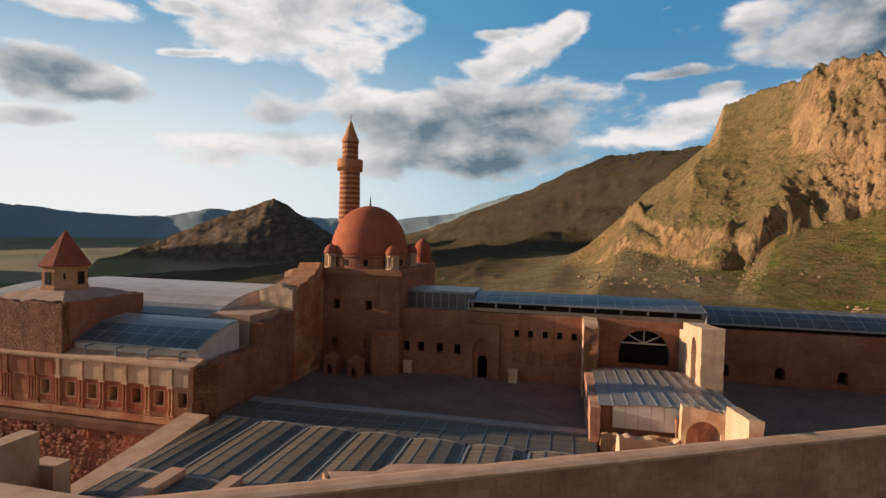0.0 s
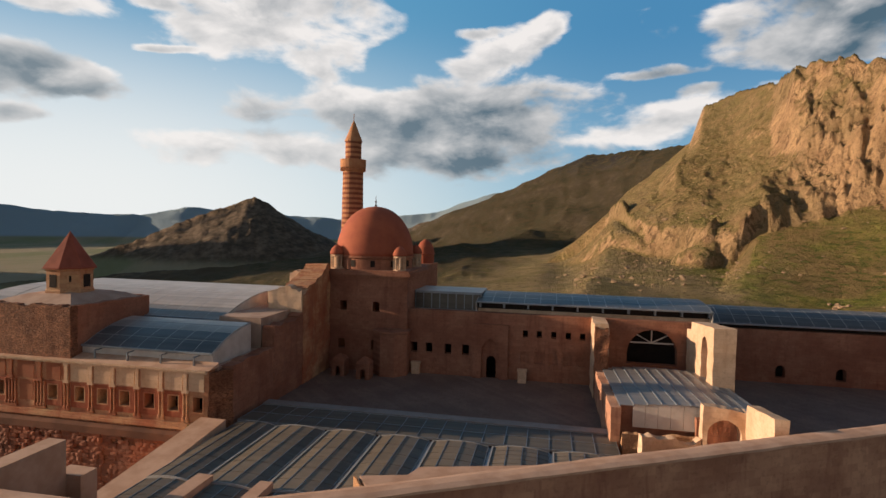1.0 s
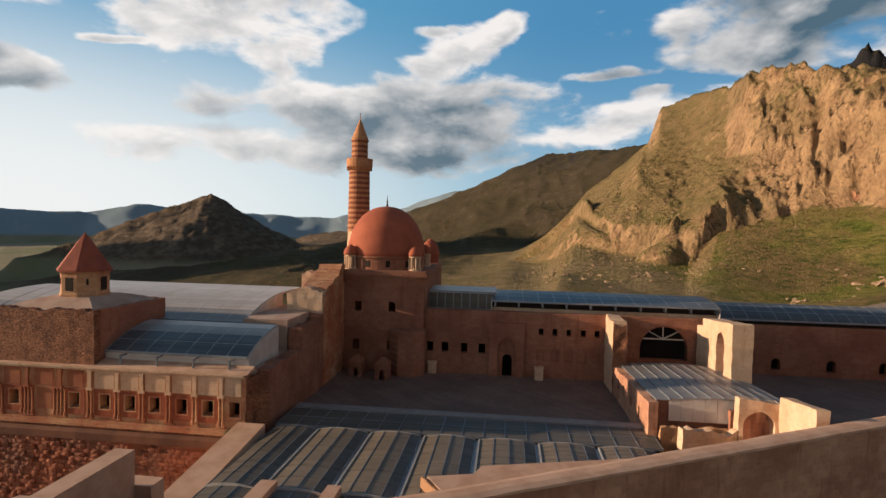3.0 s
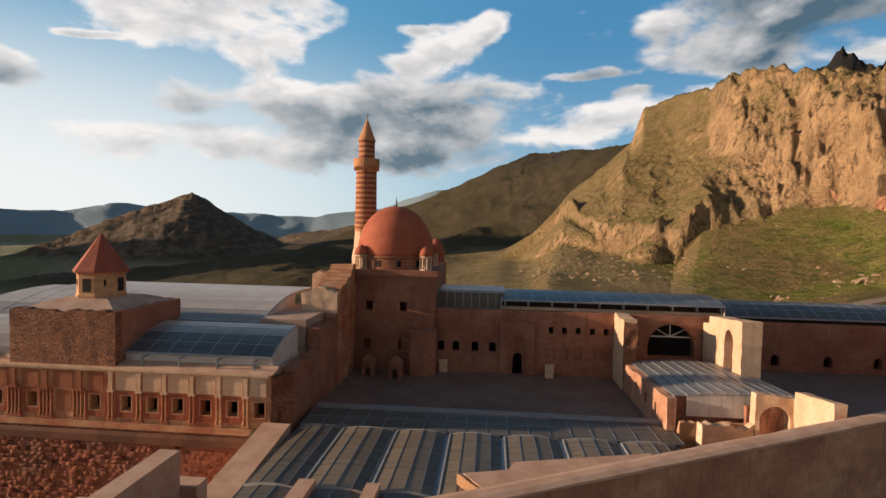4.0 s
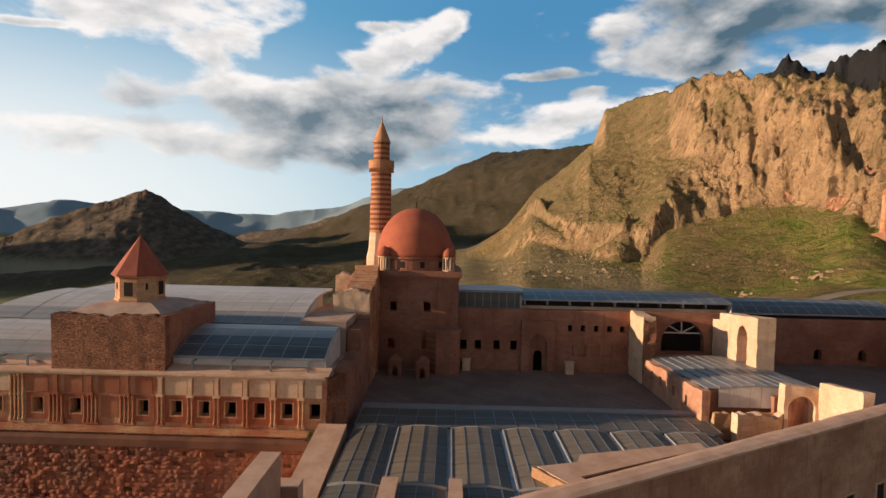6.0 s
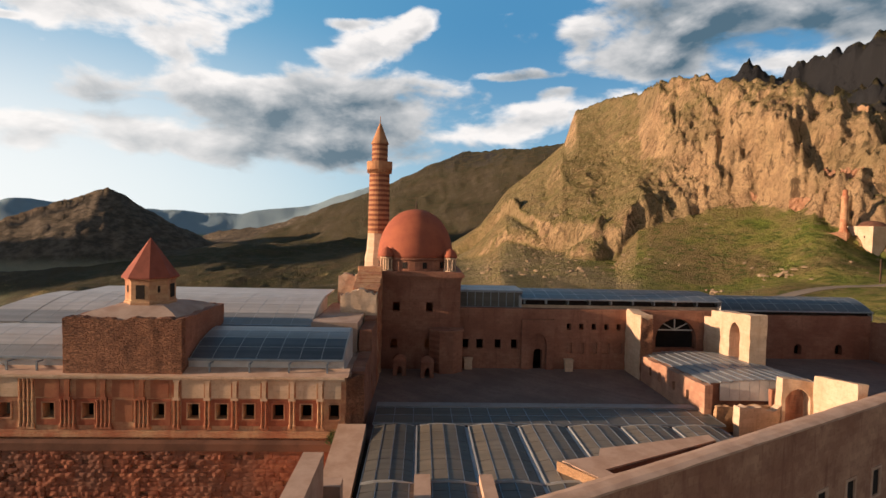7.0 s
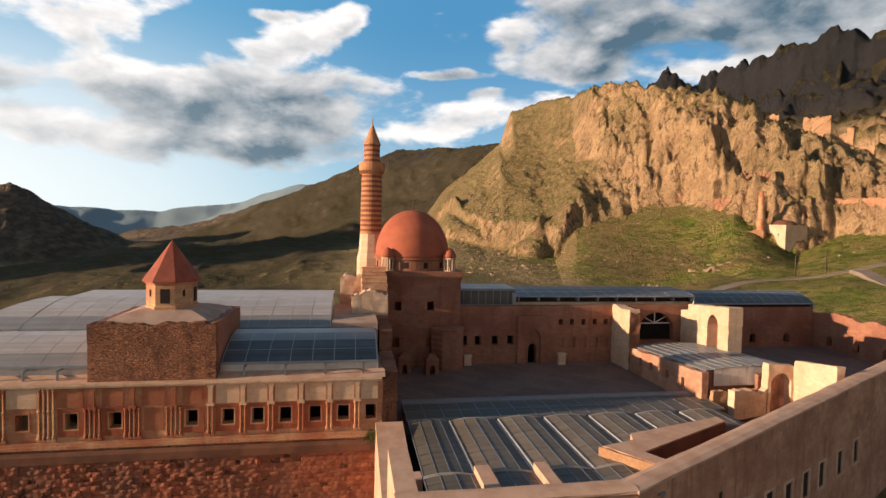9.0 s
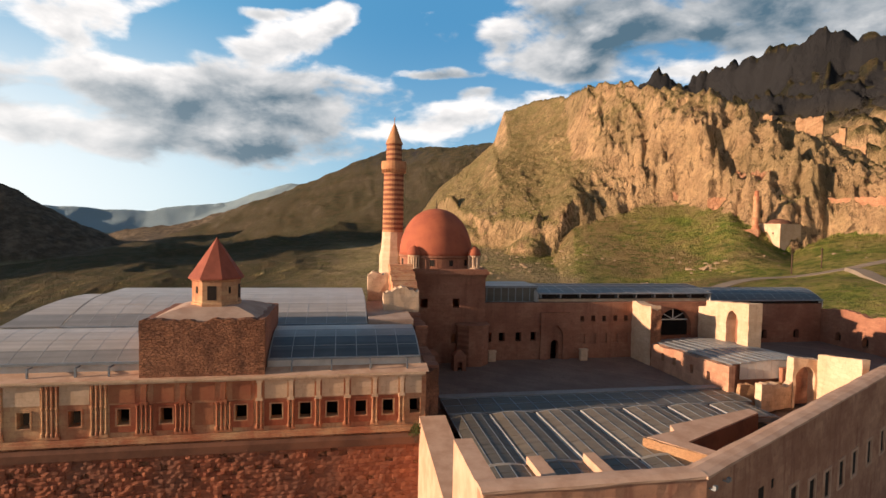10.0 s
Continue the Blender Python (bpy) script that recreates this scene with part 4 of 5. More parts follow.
lathe(bm, [(1.35, 12.2), (1.35, 13.5), (1.5, 13.6), (1.4, 13.8), (1.2, 14.7), (0.8, 15.4), (0.3, 15.8), (0.0, 15.9)], (-21.9, 81.2), 24)
part("small_dome", bm, M_DOME, mosque, "small red rear dome")

# ---- minaret ----
NX, NY = -31.8, 75.7
minaret = tagged(new("minaret"), "striped red and orange stone minaret with a balcony", "minaret")
bm = bmesh.new()
lathe(bm, [(2.0, -0.7), (2.0, 13.2), (1.75, 14.2), (1.6, 16.4), (1.6, 16.8)], (NX, NY), 10)
part("base", bm, M_PALE, minaret)
z, k = 16.8, 0
while z < 25.2:
    h = 0.36
    rr = 1.56 - 0.012 * (z - 16.8)
    bm = bmesh.new()
    lathe(bm, [(rr, z), (rr + 0.03, z + 0.05), (rr + 0.03, z + h - 0.05), (rr, z + h)], (NX, NY), 24)
    part("stone_band", bm, (M_BAND_L, M_BAND_D)[k % 2], minaret, ("orange stone band", "dark red stone band")[k % 2])
    z, k = z + h, k + 1
bm = bmesh.new()
lathe(bm, [(1.46, z - 0.02), (1.5, z + 0.2), (1.66, z + 0.35), (1.68, z + 0.6), (1.85, z + 0.75), (1.88, z + 0.95), (1.88, 27.35), (1.74, 27.35), (1.74, 26.5), (0, 26.5)], (NX, NY), 24)
for q in range(24):
    a = 2 * math.pi * q / 24
    cx, cy = NX + 1.72 * math.cos(a), NY + 1.72 * math.sin(a)
    box(bm, cx - 0.1, cx + 0.1, cy - 0.1, cy + 0.1, z + 0.25, z + 0.72)
part("balcony", bm, M_BAND_L, minaret)
zz, k = 26.4, 0
while zz < 29.95:
    bm = bmesh.new()
    lathe(bm, [(1.15, zz), (1.17, zz + 0.05), (1.17, zz + 0.31), (1.15, zz + 0.36)], (NX, NY), 20)
    part("stone_band", bm, (M_BAND_L, M_BAND_D)[k % 2], minaret)
    zz, k = zz + 0.36, k + 1
bm = bmesh.new()
lathe(bm, [(1.28, zz - 0.05), (1.28, zz + 0.1), (0.75, zz + 1.4), (0.3, zz + 2.6), (0.06, zz + 3.1), (0.05, 33.9), (0, 34.1)], (NX, NY), 20)
part("spire", bm, M_BAND_L, minaret, "weathered conical stone spire")

# ---- court front beside the mosque ----
FX0, FX1, FY = -20.2, 14.3, 65.0
front = tagged(new("court_building"), "long stone court building with portal, windows and arch", "building")
ops = [(x - 0.42 - FX0, x + 0.42 - FX0, 2.1, 3.35, "") for x in (-19.4, -17.5, -15.1, -12.9)]
ops += [(x - 0.3 - FX0, x + 0.3 - FX0, 4.75, 5.55, "") for x in (-5.7, -4.05, -2.35, -0.65, 1.0)]
ops += [(x - 0.5 - FX0, x + 0.5 - FX0, 1.6, 3.0, "") for x in (-5.7, -4.05, -2.35, -0.65, 1.0)]
ops += [(-10.35 - FX0, -9.15 - FX0, -0.7, 2.2, "arch"), (6.0 - FX0, 11.5 - FX0, 2.4, 6.4, "arch")]
wall("wall", (FX0, FY), (FX1, FY), 1.0, -0.9, 7.45, M_STONE, front, openings=ops, cell=0.35, seed=16, jitter=0.02)
part("roof", boxed(FX0, FX1, FY + 1.0, 76.0, 6.8, 7.2), M_MOUND, front)
for x in (-5.7, -4.05, -2.35, -0.65, 1.0):
    part("niche_back", boxed(x - 0.6, x + 0.6, FY + 0.3, FY + 0.5, 1.5, 3.1), M_STONE, front, "blind niche in the wall")
# black floor and back sheet give the openings their shade
part("inner_floor", boxed(FX0, FX1, FY + 0.5, FY + 4.0, -1.0, -0.72), M_SHADE, front)
part("inner_wall", boxed(FX0, FX1, FY + 4.0, FY + 4.3, -0.9, 6.8), M_SHADE, front)
# portal
wall("portal", (-12.0, FY - 0.45), (-7.7, FY - 0.45), 0.44, -0.7, 6.1, M_STONE, front, "tall carved stone portal with arched niche",
     openings=[(1.1, 3.3, -0.7, 4.4, "point")], cell=0.25, seed=17, jitter=0.015)
# fan lattice in the big arch
bm = bmesh.new()
ax_, az_ = 8.75, 4.85
for dx, dz, ln in ((0.0, 0.0, 1.5), (-0.75, 0.0, 2.0), (0.75, 0.0, 2.0)):
    t4 = box(bmesh.new(), -0.06, 0.06, -0.06, 0.06, 0.0, ln)
    t4.transform(Matrix.Translation((ax_, FY + 0.5, az_)) @ Matrix.Rotation(1.08 * dx / 0.75, 4, "Y"))
    tmp = bpy.data.meshes.new("tmp")
    t4.to_mesh(tmp)
    bm.from_mesh(tmp)
    t4.free()
    bpy.data.meshes.remove(tmp)
box(bm, ax_ - 2.45, ax_ + 2.45, FY + 0.44, FY + 0.56, az_ - 0.1, az_ + 0.05)
part("lattice", bm, M_WHITE, front, "pale timber truss in the arch")

pier = tagged(wall("wall_pier", (3.4, 60.1), (3.4, 65.0), 1.5, -0.6, 7.75, M_PALE, cell=0.4, ragged=0.35, jitter=0.09, seed=18), "broken pale stone wall pier beside the arch", "pier")
tagged(wall("broken_end", (1.95, 59.95), (3.4, 59.95), 0.14, -0.5, 7.5, M_RUBBLE, cell=0.22, ragged=0.6, jitter=0.1, seed=61), "rough broken rubble end of the pier", "pier")
gate = tagged(new("gate_block"), "pale stone gate block with a pointed arch", "gate")
wall("wall", (14.4, 54.7), (14.4, 64.7), 2.0, -0.6, 8.6, M_PALE, gate, openings=[(1.9, 4.1, 2.6, 7.35, "point")], cell=0.16, jitter=0.05, seed=19,
     top=lambda u: 8.65 - 0.085 * u - (0.9 if u > 8.4 else 0))

# panel added in darker stone so the arch reads as deep and shaded
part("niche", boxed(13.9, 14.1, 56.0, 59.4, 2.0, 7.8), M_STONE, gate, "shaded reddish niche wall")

# lean-to sheet roof over the passage
shed = tagged(new("passage_roof"), "low grey sheet roof with ribs over the passage", "roof")
SX0, SX1, SY0, SY1 = 2.9, 13.8, 45.4, 61.0
sz = lambda y: 3.42 - 0.05 * (y - SY0)
for i in range(10):
    w = (SX1 - SX0) / 10
    for j in range(3):
        ya, yb = SY0 + (SY1 - SY0) * j / 3, SY0 + (SY1 - SY0) * (j + 1) / 3
        xa = SX0 + i * w
        crown = 0.38 * (1 - ((i + 0.5) / 5 - 1) ** 2)
        bm = prism(bmesh.new(), [(xa + 0.04, ya), (xa + w - 0.04, ya), (xa + w - 0.04, yb), (xa + 0.04, yb)], lambda x, y: sz(y) + crown - 0.06, lambda x, y: sz(y) + crown)
        part("pane", bm, M_MIST, shed)
for i in range(11):
    xa = SX0 + i * (SX1 - SX0) / 10
    c_ = 0.38 * (1 - (i / 5 - 1) ** 2)
    bm = prism(bmesh.new(), [(xa - 0.05, SY0), (xa + 0.05, SY0), (xa + 0.05, SY1), (xa - 0.05, SY1)], lambda x, y: sz(y) + c_ - 0.1, lambda x, y: sz(y) + c_ + 0.07)
    part("rib", bm, M_STEEL, shed)
# added wall; its darker stone carries the shade below the roof
part("front_wall", boxed(2.95, 13.6, SY0 + 0.35, SY0 + 0.7, -0.9, 3.3), M_STONE, shed, "wall in darker stone for the shade under the roof")
for i in range(6):
    xa = 3.9 + i * 0.98
    part("fascia_panel", boxed(xa, xa + 0.95, SY0 + 0.06, SY0 + 0.14, 1.7, 3.36 + 0.38 * (1 - ((xa + 0.5 - SX0) / 5.45 - 1) ** 2)), M_WHITE, shed, "off-white front sheet")
wall_e = tagged(wall("wall_court_east", (2.9, 45.0), (2.9, 61.9), 0.8, -0.9, 3.4, M_RENDER, openings=[(u, u + 0.6, 0.9, 1.9, "") for u in (3.0, 6.0, 9.5, 12.0)],
                     cell=0.4, ragged=0.25, jitter=0.06, seed=20, top=lambda u: 3.42 - 0.05 * u), "stone courtyard wall with small windows", "wall", kind="structure")

# ruins at the passage's near end
arch = tagged(new("ruined_arch"), "broken pale stone arch and walls", "ruin")
wall("wall", (8.7, 43.4), (11.8, 43.4), 0.9, -1.0, 4.5, M_PALE, arch, openings=[(0.35, 2.75, -1.0, 3.5, "arch")], cell=0.13, ragged=0.3, jitter=0.06, seed=21)
wall("wall", (12.6, 38.3), (12.6, 43.4), 0.9, -1.0, 5.6, M_PALE, arch, cell=0.4, jitter=0.06, seed=22, top=lambda u: 5.45 - 0.13 * u)
wall("wall", (4.2, 42.6), (8.6, 43.4), 0.8, -1.0, 2.0, M_PALE, arch, cell=0.4, ragged=0.5, jitter=0.08, seed=23)
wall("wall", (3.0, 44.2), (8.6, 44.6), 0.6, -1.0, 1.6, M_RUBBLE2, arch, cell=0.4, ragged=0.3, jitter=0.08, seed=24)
# back wall added behind the arch, shade given by its darker stone
wall("wall", (8.6, 44.7), (12.5, 44.7), 0.5, -1.0, 3.3, M_STONE, arch, "back of the niche in darker stone for its shade", cell=0.4, ragged=0.3, jitter=0.06, seed=27)

# ---- glazed roofs behind ----
gbox = tagged(new("glazed_lantern"), "dark glazed box lantern with pale steel frame", "skylight")
for i in range(8):
    part("pane", boxed(-20.0 + i * 1.07, -20.0 + i * 1.07 + 0.97, 68.0, 68.06, 7.25, 9.2), M_GLASS, gbox)
bm = bmesh.new()
for i in range(9):
    box(bm, -20.1 + i * 1.07, -20.0 + i * 1.07, 67.95, 68.1, 7.2, 9.4)
box(bm, -20.1, -11.4, 67.9, 68.1, 9.2, 9.5)
box(bm, -20.1, -11.4, 67.9, 68.1, 7.1, 7.25)
part("frame", bm, M_STEEL, gbox)
part("top", boxed(-20.1, -11.4, 68.1, 74.0, 9.35, 9.5), M_SHEET, gbox)
# black sheet behind the panes gives the lantern an unlit inside
part("back", boxed(-20.1, -11.4, 73.9, 74.0, 7.2, 9.35), M_SHADE, gbox)
r = barrel_roof("rear_roof", ROOF_LABEL, -11.8, 15.4, 66.3, 72.5, 8.6, 9.3, 14, 3, (M_BLUE,), group="rear roofs")
# this dark strip stands in for the shaded open band under the eave
part("fascia", boxed(-11.8, 15.4, 67.25, 67.4, 7.7, 8.5), M_SHADE, r)
part("upstand", boxed(-11.8, 15.4, 67.1, 67.4, 7.2, 7.7), M_PALE, r)
for i in range(10):
    part("strut", boxed(-11.5 + i * 2.95, -11.3 + i * 2.95, 66.4, 67.2, 7.9, 8.5), M_STEEL, r)
r = barrel_roof("rear_roof", ROOF_LABEL, 15.4, 45.3, 76.2, 81.0, 6.0, 7.7, 16, 3, (M_BLUE,), group="rear roofs")
# dark strip again in place of the eave's shaded gap
part("fascia", boxed(15.4, 45.3, 77.0, 77.2, 4.8, 6.0), M_SHADE, r)
tagged(wall("wall_outer_court", (14.4, 76.0), (45.0, 76.0), 0.9, -1.6, 5.4, M_STONE, openings=[(u, u + 1.2, -0.7, 0.9, "arch") for u in (5.0, 11.5, 18.5, 25.0)], cell=0.3, seed=25),
       "plain stone wall of the outer court with small arched openings", "wall", kind="structure")
tagged(wall("wall_outer_end", (45.0, 76.0), (45.0, 54.5), 0.9, -1.6, 5.0, M_STONE, openings=[(u, u + 1.1, -0.6, 1.0, "arch") for u in (3.0, 8.0, 13.0)], cell=0.5, ragged=0.6, seed=26),
       "stone end wall of the outer court with a broken top", "wall", kind="structure")

# black sheets added behind the arched openings so they look unlit
tagged(part("rear_rooms", boxed(14.4, 46.5, 77.6, 78.0, -1.6, 5.0), M_SHADE), "dark sheet for the unlit space behind the outer court wall", "wall", kind="structure")
tagged(part("end_rooms", boxed(46.6, 47.0, 54.0, 76.0, -1.6, 4.0), M_SHADE), "dark sheet for the unlit space behind the end wall", "wall", kind="structure")

# ---- sunken quarter with the long sheet roofs ----
harem = tagged(new("flat_roof_strip"), "low flat strip of dark roof panes beside the court", "roof")
for i in range(18):
    w = 32.0 / 18
    for j in range(2):
        part("pane", boxed(-29.4 + i * w + 0.04, -29.4 + (i + 1) * w - 0.04, 42.1 + j * 2.1, 44.15 + j * 2.1, 0.42, 0.5), M_GLASS, harem)
bm = bmesh.new()
for i in range(19):
    box(bm, -29.43 + i * 32 / 18, -29.37 + i * 32 / 18, 42.0, 46.3, 0.36, 0.54)
for y in (42.05, 44.17, 46.28):
    box(bm, -29.45, 2.65, y - 0.03, y + 0.03, 0.36, 0.55)
part("frame", bm, M_STEEL, harem)
part("curb", boxed(-29.45, 2.65, 46.36, 47.5, -0.5, 0.62), M_CURB, harem)


def long_bay(x0, w, y0, y1, z, material, dark):
    bay = tagged(new("roof_bay"), "long shallow-vaulted roof bay of translucent panes" if not dark else "long flat roof bay of dark glass panes", "roof", "roof bays")
    cols, rows, rise, marks = 4, 6, 0.24, (0.0, 0.27, 0.54, 0.80, 1.0)
    zf = lambda x, y: z + rise * (1 - ((x - x0) / w * 2 - 1) ** 2)
    for c in range(cols):
        for q in range(rows):
            xa, xb = x0 + w * marks[c] + 0.04, x0 + w * marks[c + 1] - 0.04
            ya, yb = y0 + (y1 - y0) * q / rows + 0.03, y0 + (y1 - y0) * (q + 1) / rows - 0.03
            # last column in darker glass: shade of the vault's east flank as colour
            part("pane", prism(bmesh.new(), [(xa, ya), (xb, ya), (xb, yb), (xa, yb)], lambda x, y: zf(x, y) - 0.05, zf), M_GLASS if c == cols - 1 else material, bay)
    part("gutter", boxed(x0 + w + 0.05, x0 + w + 0.28, y0, y1, z - 0.16, z - 0.06), M_STEEL, bay)
    for c in range(cols + 1):
        xa, edge = x0 + w * marks[c], c == 0 and not dark
        zc = zf(xa, 0)
        part("edge_rib" if edge else "rib", boxed(xa - (0.07 if edge else 0.025), xa + (0.05 if edge else 0.025), y0, y1, zc - 0.08, zc + (0.09 if edge else 0.035)), M_ALU if edge else M_STEEL, bay)
    for yy in (y0, y1):
        pts = [(x0 + w * s / 8, z + rise * (1 - (s / 4 - 1) ** 2)) for s in range(9)]
        bm = bmesh.new()
        va = [bm.verts.new((x, yy - 0.04, h + 0.05)) for x, h in pts] + [bm.verts.new((x, yy - 0.04, h - 0.06)) for x, h in pts[::-1]]
        vb = [bm.verts.new((v.co.x, yy + 0.04, v.co.z)) for v in va]
        bm.faces.new(va)
        bm.faces.new(vb[::-1])
        for i in range(len(va)):
            j = (i + 1) % len(va)
            bm.faces.new((va[i], va[j], vb[j], vb[i]))
        part("end_plate", bm, M_ALU, bay)
        part("end_panel", boxed(x0 + 0.05, x0 + w - 0.05, yy - 0.02, yy + 0.02, z - 0.35, z + 0.03), M_STEEL, bay)
    return bay


BAYS = (-25.5, -20.9, -16.4, -11.9, -7.1, -2.4)
long_bay(-29.3, 3.6, 31.0, 41.8, 0.35, M_GLASS, True)
for b, b_next in zip(BAYS, BAYS[1:] + (2.2,)):
    start = 31.0 if b < -12 else min(37.6, 32.2 + 0.5 * (b_next + 12.2))     # the last ones stop at the walled pen
    long_bay(b, b_next - b - 0.34, start, 41.8, 0.35, M_WARMSHEET, False)
for b in (-29.3,) + BAYS[:3]:
    long_bay(b, 4.2, 24.0, 30.9, 0.3, M_GLASS, True)
# floor coloured near-black for the shade below the roofs
tagged(part("sunken_floor", prism(bmesh.new(), [(-31.0, 20.6), (-19.0, 20.6), (2.0, 32.2), (2.0, 41.0), (-31.0, 41.0)], -1.2, -0.9), M_SHADE), "floor under the long roofs, near-black for the shade there", "floor", kind="structure")

# left-hand coping, stepped up to the near corner
rail = tagged(new("boundary_wall"), "smooth rendered boundary wall with stepped coping", "wall", kind="structure")
part("low_wall", prism(bmesh.new(), [(-32.3, 27.6), (-29.9, 27.6), (-29.9, 41.0), (-32.3, 41.0)], -9.0,
                       lambda x, y: 0.8 if y > 40 else -0.75), M_COPING, rail)
part("step_block", boxed(-31.9, -30.0, 26.4, 27.6, -9.0, 2.4), M_COPING, rail)
part("high_wall", boxed(-32.2, -31.0, 19.4, 26.4, -9.0, 4.5), M_COPING, rail)

# near wall: two straight runs with a bend
near = tagged(new("near_wall"), "long rendered outer palace wall with smooth coping", "wall", kind="structure")


def near_run(a, b, za, zb, thick, openings, seed):
    length = math.hypot(b[0] - a[0], b[1] - a[1])
    wall("run", a, b, thick, -9.0, max(za, zb), M_RENDER, near, openings=openings, cell=0.6, jitter=0.03, seed=seed, top=lambda u: za + (zb - za) * u / length + 0.3)


near_run((-32.2, 19.0), (-19.7, 19.0), 4.7, 4.7, 1.2, [], 31)
WINS = ((12.8, 0.5), (16.4, 0.0), (19.75, -0.3), (23.1, -0.35), (26.5, -0.4), (30.8, -0.5), (35.0, -0.5))       # place along the wall, top
wins = [(u - 0.6, u + 0.6, h - 2.1, h, "") for u, h in WINS] + [(6.9, 7.8, -0.6, 2.0, ""), (8.9, 9.35, 1.4, 2.05, "")]
near_run((-19.7, 19.0), (46.0, 54.1), 4.7, 4.7, 1.2, wins, 32)

for a, b in (((-32.3, 18.9), (-19.65, 18.9)), ((-19.75, 18.85), (46.0, 54.0))):
    l = math.hypot(b[0] - a[0], b[1] - a[1])
    vx, vy = -(b[1] - a[1]) / l * 1.4, (b[0] - a[0]) / l * 1.4
    k = int(l / 1.5)
    me = bpy.data.meshes.new("coping")
    verts, faces = [], []
    for i in range(k + 1):
        s = i / k
        for q, (t_, dz) in enumerate(((0.0, 4.62), (0.0, 4.76), (0.3, 4.82), (0.7, 4.82), (1.0, 4.74), (1.0, 4.62))):
            j_ = noise.noise((s * l * 0.4, q * 2.2, a[0])) * 0.05
            verts.append((a[0] + (b[0] - a[0]) * s + vx * (t_ + j_), a[1] + (b[1] - a[1]) * s + vy * (t_ + j_), dz + j_ * 0.7))
        if i:
            faces += [(6 * i - 6 + q, 6 * i - 6 + (q + 1) % 6, 6 * i + (q + 1) % 6, 6 * i + q) for q in range(6)]
    faces += [tuple(range(6)), tuple(range(6 * k + 5, 6 * k - 1, -1))]
    me.from_pydata(verts, [], faces)
    part("coping", me, M_COPING, near, "smooth pale rendered coping")
run = math.hypot(65.7, 35.1)
rx, ry = 65.7 / run, 35.1 / run
for u, h in WINS:
    bm = bmesh.new()
    for a, b, lo, hi in ((-0.85, -0.6, h - 2.25, h + 0.22), (0.6, 0.85, h - 2.25, h + 0.22), (-0.6, 0.6, h, h + 0.22), (-0.6, 0.6, h - 2.3, h - 2.1)):
        box(bm, a, b, -0.09, 0.1, lo, hi)
    bm.transform(Matrix.Translation((-19.7 + rx * u, 19.0 + ry * u, 0)) @ Matrix.Rotation(math.atan2(ry, rx), 4, "Z"))
    part("window_frame", bm, M_COPING, near, "worn pale stone window surround")
# dark sheets set into the openings; the shade inside is their colour
for u, w_, lo, hi in [(u, 0.66, h - 2.1, h) for u, h in WINS] + [(7.35, 0.5, -0.6, 2.0), (9.12, 0.26, 1.4, 2.05)]:
    bm = boxed(-w_ + 0.03, w_ - 0.03, 0.04, 0.12, lo - 0.04, hi + 0.04)
    bm.transform(Matrix.Translation((-19.7 + rx * u, 19.0 + ry * u, 0)) @ Matrix.Rotation(math.atan2(ry, rx), 4, "Z"))
    part("shutter", bm, M_SHADE, near, "dark sheet standing in for the shade in a window opening")
# added black block: shade seen through the outer wall's windows
tagged(part("inner_rooms", prism(bmesh.new(), [(-17.0, 21.9), (22.5, 43.0), (22.0, 44.0), (-17.5, 23.0)], -3.5, 0.4), M_SHADE), "dark block for the unlit space behind the outer wall", "wall", kind="structure")
for u in (0.3, 1.9):
    fl = tagged(new("floodlight"), "small grey floodlight clamped on the outer wall", "lamp", "wall floodlights")
    bm = boxed(-0.13, 0.13, -0.42, -0.24, 0.0, 0.2)
    bm2 = boxed(-0.04, 0.04, -0.34, 0.05, -0.1, -0.02)
    for nm, b_, mt in (("body", bm, M_STEEL), ("bracket", bm2, M_STEEL)):
        b_.transform(Matrix.Translation((-19.7 + rx * u, 19.0 + ry * u, 4.05)) @ Matrix.Rotation(math.atan2(ry, rx), 4, "Z"))
        part(nm, b_, mt, fl)

# small open box of walls on the sunken roofs
pen = tagged(new("roof_pen"), "small walled enclosure of rough stone on the roofs", "wall")
part("slab", prism(bmesh.new(), [(-14.9, 32.7), (-11.6, 27.8), (-10.5, 28.4), (-12.2, 31.3), (-1.3, 36.7), (-1.3, 37.8), (-11.4, 34.9), (-11.9, 33.6)], -1.0, 1.28), M_COPING, pen, "pale rendered top")
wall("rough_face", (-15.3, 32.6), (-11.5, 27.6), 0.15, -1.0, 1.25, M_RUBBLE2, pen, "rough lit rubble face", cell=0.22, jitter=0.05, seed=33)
# inner face turned from the sun: its shade put in as dark stone
wall("inner_face", (-1.35, 36.62), (-12.1, 31.28), 0.06, -1.0, 1.2, M_PLINTH, pen, "inner face in dark stone for the shade inside the pen", cell=0.4, jitter=0.02, seed=34)
part("pocket_floor", prism(bmesh.new(), [(-12.2, 31.3), (-10.5, 28.4), (0.5, 34.0), (-1.3, 36.7)], -1.0, -0.7), M_STONE, pen)
for sx, wdt in ((-25.6, 1.1), (-21.1, 0.9)):
    tagged(part("wall_stub", boxed(sx, sx + wdt, 26.5, 31.2, -1.0, 0.95), M_COPING), "short rendered wall stub between roof bays", "wall", "wall stubs")

